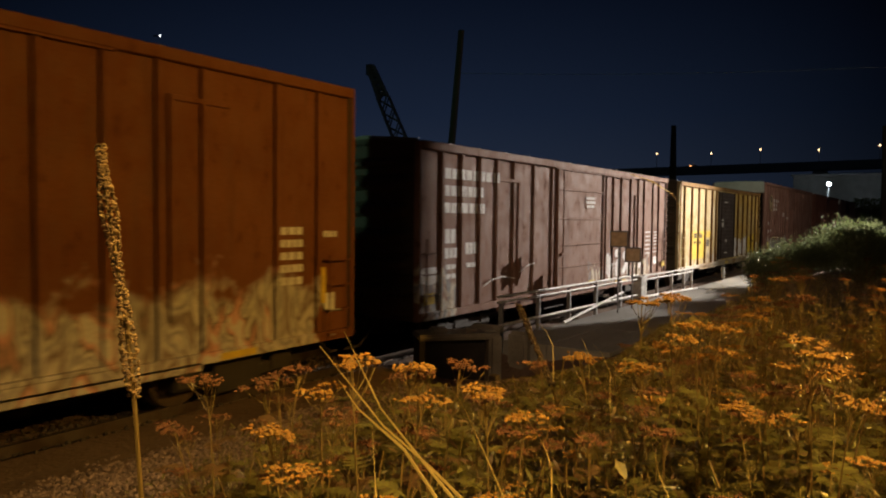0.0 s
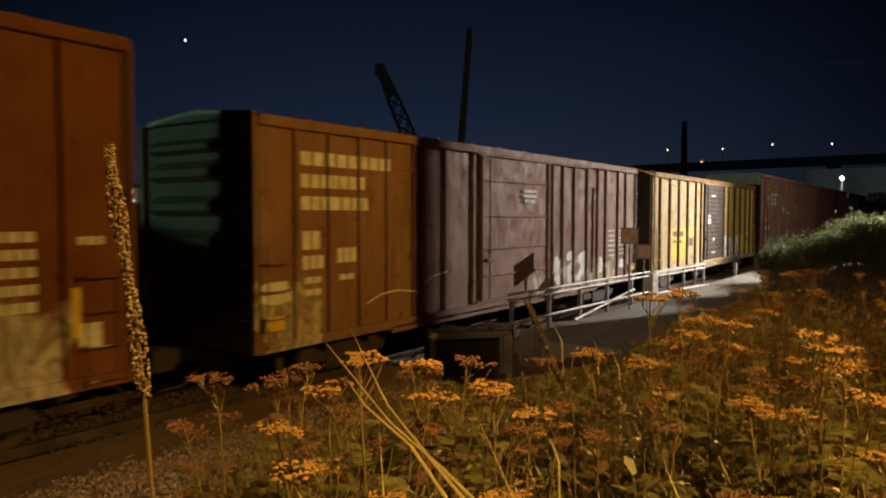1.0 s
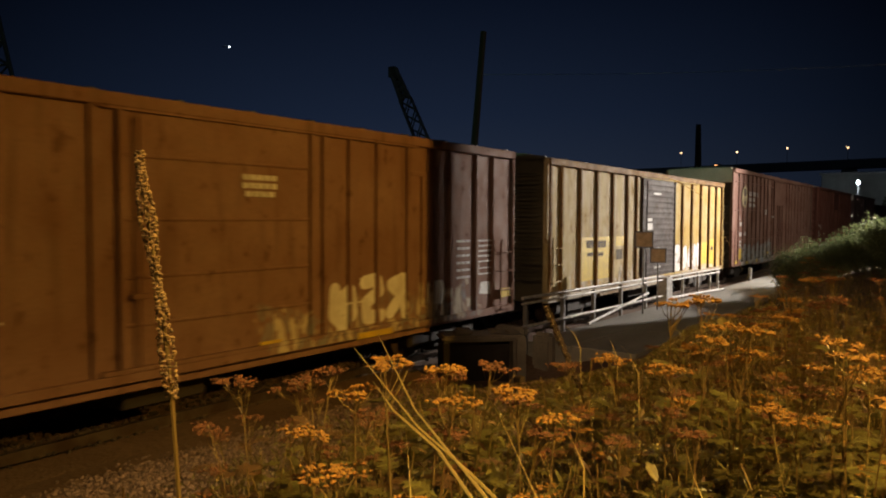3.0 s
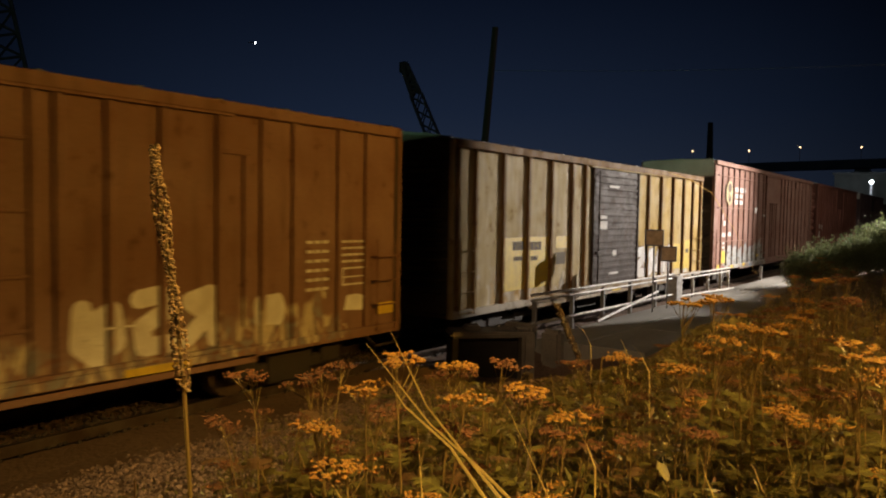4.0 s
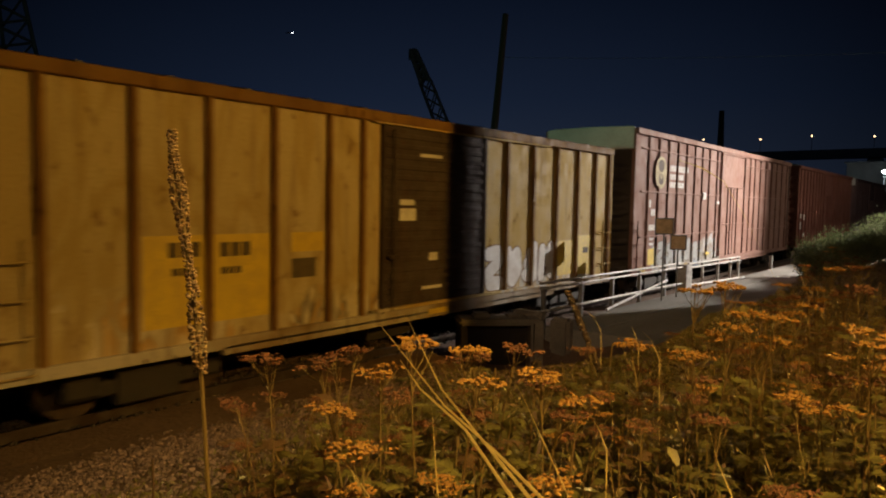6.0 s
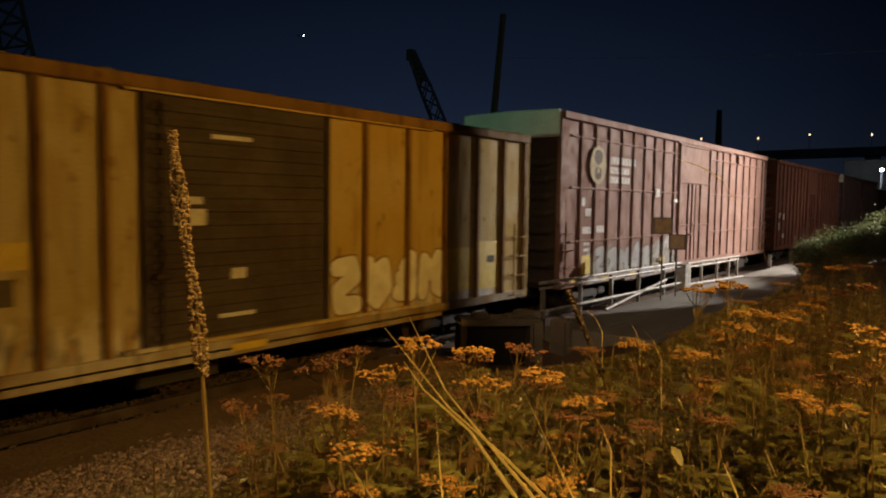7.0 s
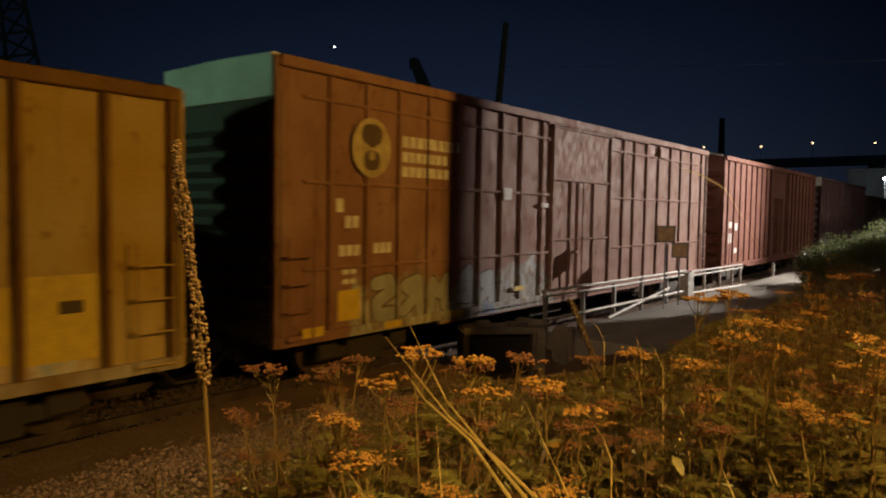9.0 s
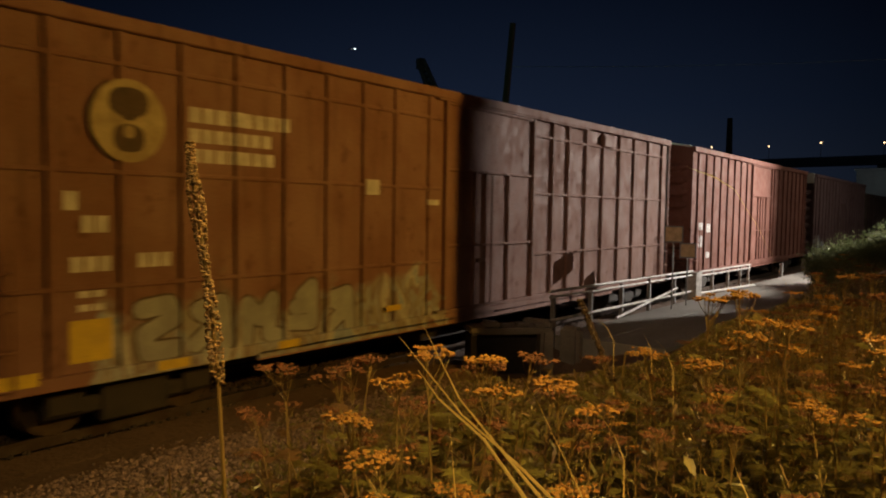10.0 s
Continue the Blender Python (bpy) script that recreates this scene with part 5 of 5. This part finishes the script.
long_blade([(-1.381, 3.646, 2.254), (-1.431, 3.647, 2.353), (-1.513, 3.729, 2.377)], 0.0025)
long_blade([(-1.489, 3.620, 2.333), (-1.516, 3.620, 2.391), (-1.533, 3.618, 2.419)], 0.0025)
long_blade([(-1.408, 6.762, 2.194), (-1.629, 6.755, 2.624), (-1.800, 6.727, 2.970), (-1.990, 6.671, 3.296), (-2.166, 6.612, 3.413), (-2.369, 6.538, 3.491)], 0.012, True)


def broad_weed(tips, material, label):
    """A stalk with large, ragged, lobed leaves; tips: the place of each leaf and the way it points."""
    g = thing("broad_leaved_weed", label, "plant", group="broad weeds on the bank")
    stem = Soup()
    rng = random.Random(int(abs(tips[0][0]) * 1000))
    fx, fy = tips[0][0] + 0.03, tips[0][1] + 0.04
    foot = Vector((fx, fy, ground_z(fx, fy) - 0.02))
    for x, y, z, turn, length in tips:
        p = Vector((x, y, z))
        mid = foot.lerp(p, 0.6) + Vector((0, 0, 0.06))
        stem.rod([tuple(foot), tuple(mid), tuple(p)], 0.005, 0.002, 4)
        m = Matrix.Translation(p) @ pose(0, 0, 0, rng.uniform(35, 60), rng.uniform(-15, 15), turn)
        leaf = Soup()
        n = 6
        left, right, rib = [], [], []
        for i in range(n + 1):
            f = i / n
            w = length * 0.36 * math.sin(math.pi * (0.08 + 0.9 * f)) * rng.uniform(0.45, 1.3)
            sag = -length * 0.25 * f * f
            rib.append(m @ Vector((0, length * f, sag)))
            left.append(m @ Vector((-w, length * f + rng.uniform(-0.2, 0.2) * w, sag + 0.22 * w)))
            right.append(m @ Vector((w, length * f + rng.uniform(-0.2, 0.2) * w, sag + 0.16 * w)))
        for i in range(n):
            leaf.poly(rib[i], rib[i + 1], left[i + 1], left[i])
            leaf.poly(rib[i + 1], rib[i], right[i], right[i + 1])
        put("leaf", leaf.mesh("leaf"), material, g)
    put("stem", stem.mesh("stem"), M_STEM, g)


broad_weed([(-0.85, 2.44, 2.16, 60, 0.075), (-0.80, 2.42, 2.12, -50, 0.07), (-0.89, 2.48, 2.08, 130, 0.065)], M_BROAD, "weed with pale ragged broad leaves")
broad_weed([(-0.62, 2.05, 2.08, 20, 0.075), (-0.56, 2.08, 2.04, -70, 0.08)], M_LEAF, "low weed with broad green leaves")
broad_weed([(-1.38, 5.30, 2.27, 30, 0.15), (-1.50, 5.32, 2.20, 110, 0.14), (-1.28, 5.36, 2.22, -60, 0.12)], M_BROAD, "yellowing weed with curled broad leaves")


def shrub(seed, n=2600, spread=0.8, height=1.1):
    rng = random.Random(seed)
    b = thing("shrub", "leafy green roadside bush", "bush", group="bushes on the bank")
    wood, leaf = Soup(), Soup()
    for k in range(9):
        a = 2 * math.pi * k / 9 + rng.uniform(-0.3, 0.3)
        tip = Vector((math.cos(a) * spread * rng.uniform(0.3, 0.9), math.sin(a) * spread * rng.uniform(0.3, 0.9), height * rng.uniform(0.65, 1.0)))
        pts = [Vector((0.05 * math.cos(a), 0.05 * math.sin(a), -0.05)), tip * 0.5 + Vector((0, 0, 0.12 * height)), tip]
        wood.rod([tuple(p) for p in pts], 0.014, 0.004, 4)
        for _ in range(n // 9):
            f = rng.random() ** 0.6
            p = pts[0].lerp(pts[1], f * 2) if f < 0.5 else pts[1].lerp(pts[2], f * 2 - 1)
            p = p + Vector((rng.gauss(0, 0.13), rng.gauss(0, 0.13), rng.gauss(0, 0.1)))
            L, w = rng.uniform(0.025, 0.055), rng.uniform(0.012, 0.022)
            m = Matrix.Translation(p) @ pose(0, 0, 0, rng.uniform(-50, 50), rng.uniform(-50, 50), rng.uniform(0, 360))
            leaf.poly(*[m @ Vector(q) for q in ((-L, 0, 0), (0, -w, 0.006), (L, 0, -0.008), (0, w, 0.006))])
    put("wood", wood.mesh("wood"), M_STEM, b)
    tagged(put("foliage", leaf.mesh("foliage"), M_SHRUB, b), kind="stuff")
    return b


def shrubs():
    rng = random.Random(41)
    kinds = [shrub(50 + i) for i in range(4)]
    used = set()
    HERO = ((-3.7, 29.0, 1.35), (-3.1, 30.5, 1.4), (-4.2, 27.2, 1.0), (-2.6, 32.0, 1.5), (-4.6, 29.5, 1.0), (-3.6, 26.0, 0.9), (-4.55, 25.6, 0.75), (-4.4, 23.8, 0.65))
    for n in range(52):
        y = rng.uniform(21, 46)
        x = rng.uniform(-4.4, -1.0)
        i = n % 4
        z = ground_z(x, y)
        k = rng.uniform(0.6, 0.95)
        if n < len(HERO):
            x, y, k = HERO[n]
            z = ground_z(x, y)
        m = pose(x, y, z, 0, 0, rng.uniform(0, 360)) @ Matrix.Scale(k, 4)
        if i in used:
            copy_thing(kinds[i], m)
        else:
            used.add(i)
            kinds[i].matrix_world = m


shrubs()


def far_trees():
    rng = random.Random(61)
    for n in range(9):
        t = thing("tree", "dark leafy tree far beyond the train", "tree", pose(-7.5 + n * 1.3 + rng.uniform(-1, 1), 112 + rng.uniform(-6, 6), 0), group="dark trees far off")
        wood, leaf = Soup(), Soup()
        h = rng.uniform(4.5, 6.5)
        wood.rod([(0, 0, 0), (0.1, 0, h * 0.5), (0.0, 0.1, h * 0.9)], 0.22, 0.05, 7)
        for _ in range(7):
            a = rng.uniform(0, 6.28)
            wood.rod([(0, 0, h * rng.uniform(0.3, 0.6)), (math.cos(a) * 1.6, math.sin(a) * 1.6, h * rng.uniform(0.6, 0.9))], 0.08, 0.02, 5)
        for _ in range(1500):
            a, r = rng.uniform(0, 6.28), 2.1 * rng.random() ** 0.5
            p = Vector((r * math.cos(a), r * math.sin(a), h * (0.25 + 0.75 * rng.random())))
            m = Matrix.Translation(p) @ pose(0, 0, 0, rng.uniform(-60, 60), rng.uniform(-60, 60), rng.uniform(0, 360))
            leaf.poly(*[m @ Vector(q) for q in ((-0.2, 0, 0), (0, -0.09, 0), (0.2, 0, 0), (0, 0.09, 0))])
        put("trunk", wood.mesh("trunk"), M_WOOD_POLE, t)
        put("crown", leaf.mesh("crown"), M_SHRUB, t)


far_trees()


# ---- what moves ----
def motions():
    for kind, ob, v in WALKS:
        if kind == "car":
            walk(ob, [(t, pose(TRACK_X, v + train_y(t), 0)) for t in range(11)])
        else:
            walk(ob, [(i / 10, pose(0, v, RAIL_Z + WHEEL_R, math.degrees((train_y(0) - train_y(i / 10)) / WHEEL_R))) for i in range(101)])
    rows = []
    for i in range(11):
        az, el = radians(56.1 - 1.04 * i), radians(12.75 - 0.055 * i)
        rows.append((i, pose(-300 * math.sin(az) * math.cos(el), 300 * math.cos(az) * math.cos(el), 3.07 + 300 * math.sin(el), 0, 0, 200)))
    walk(PLANE, rows)


motions()
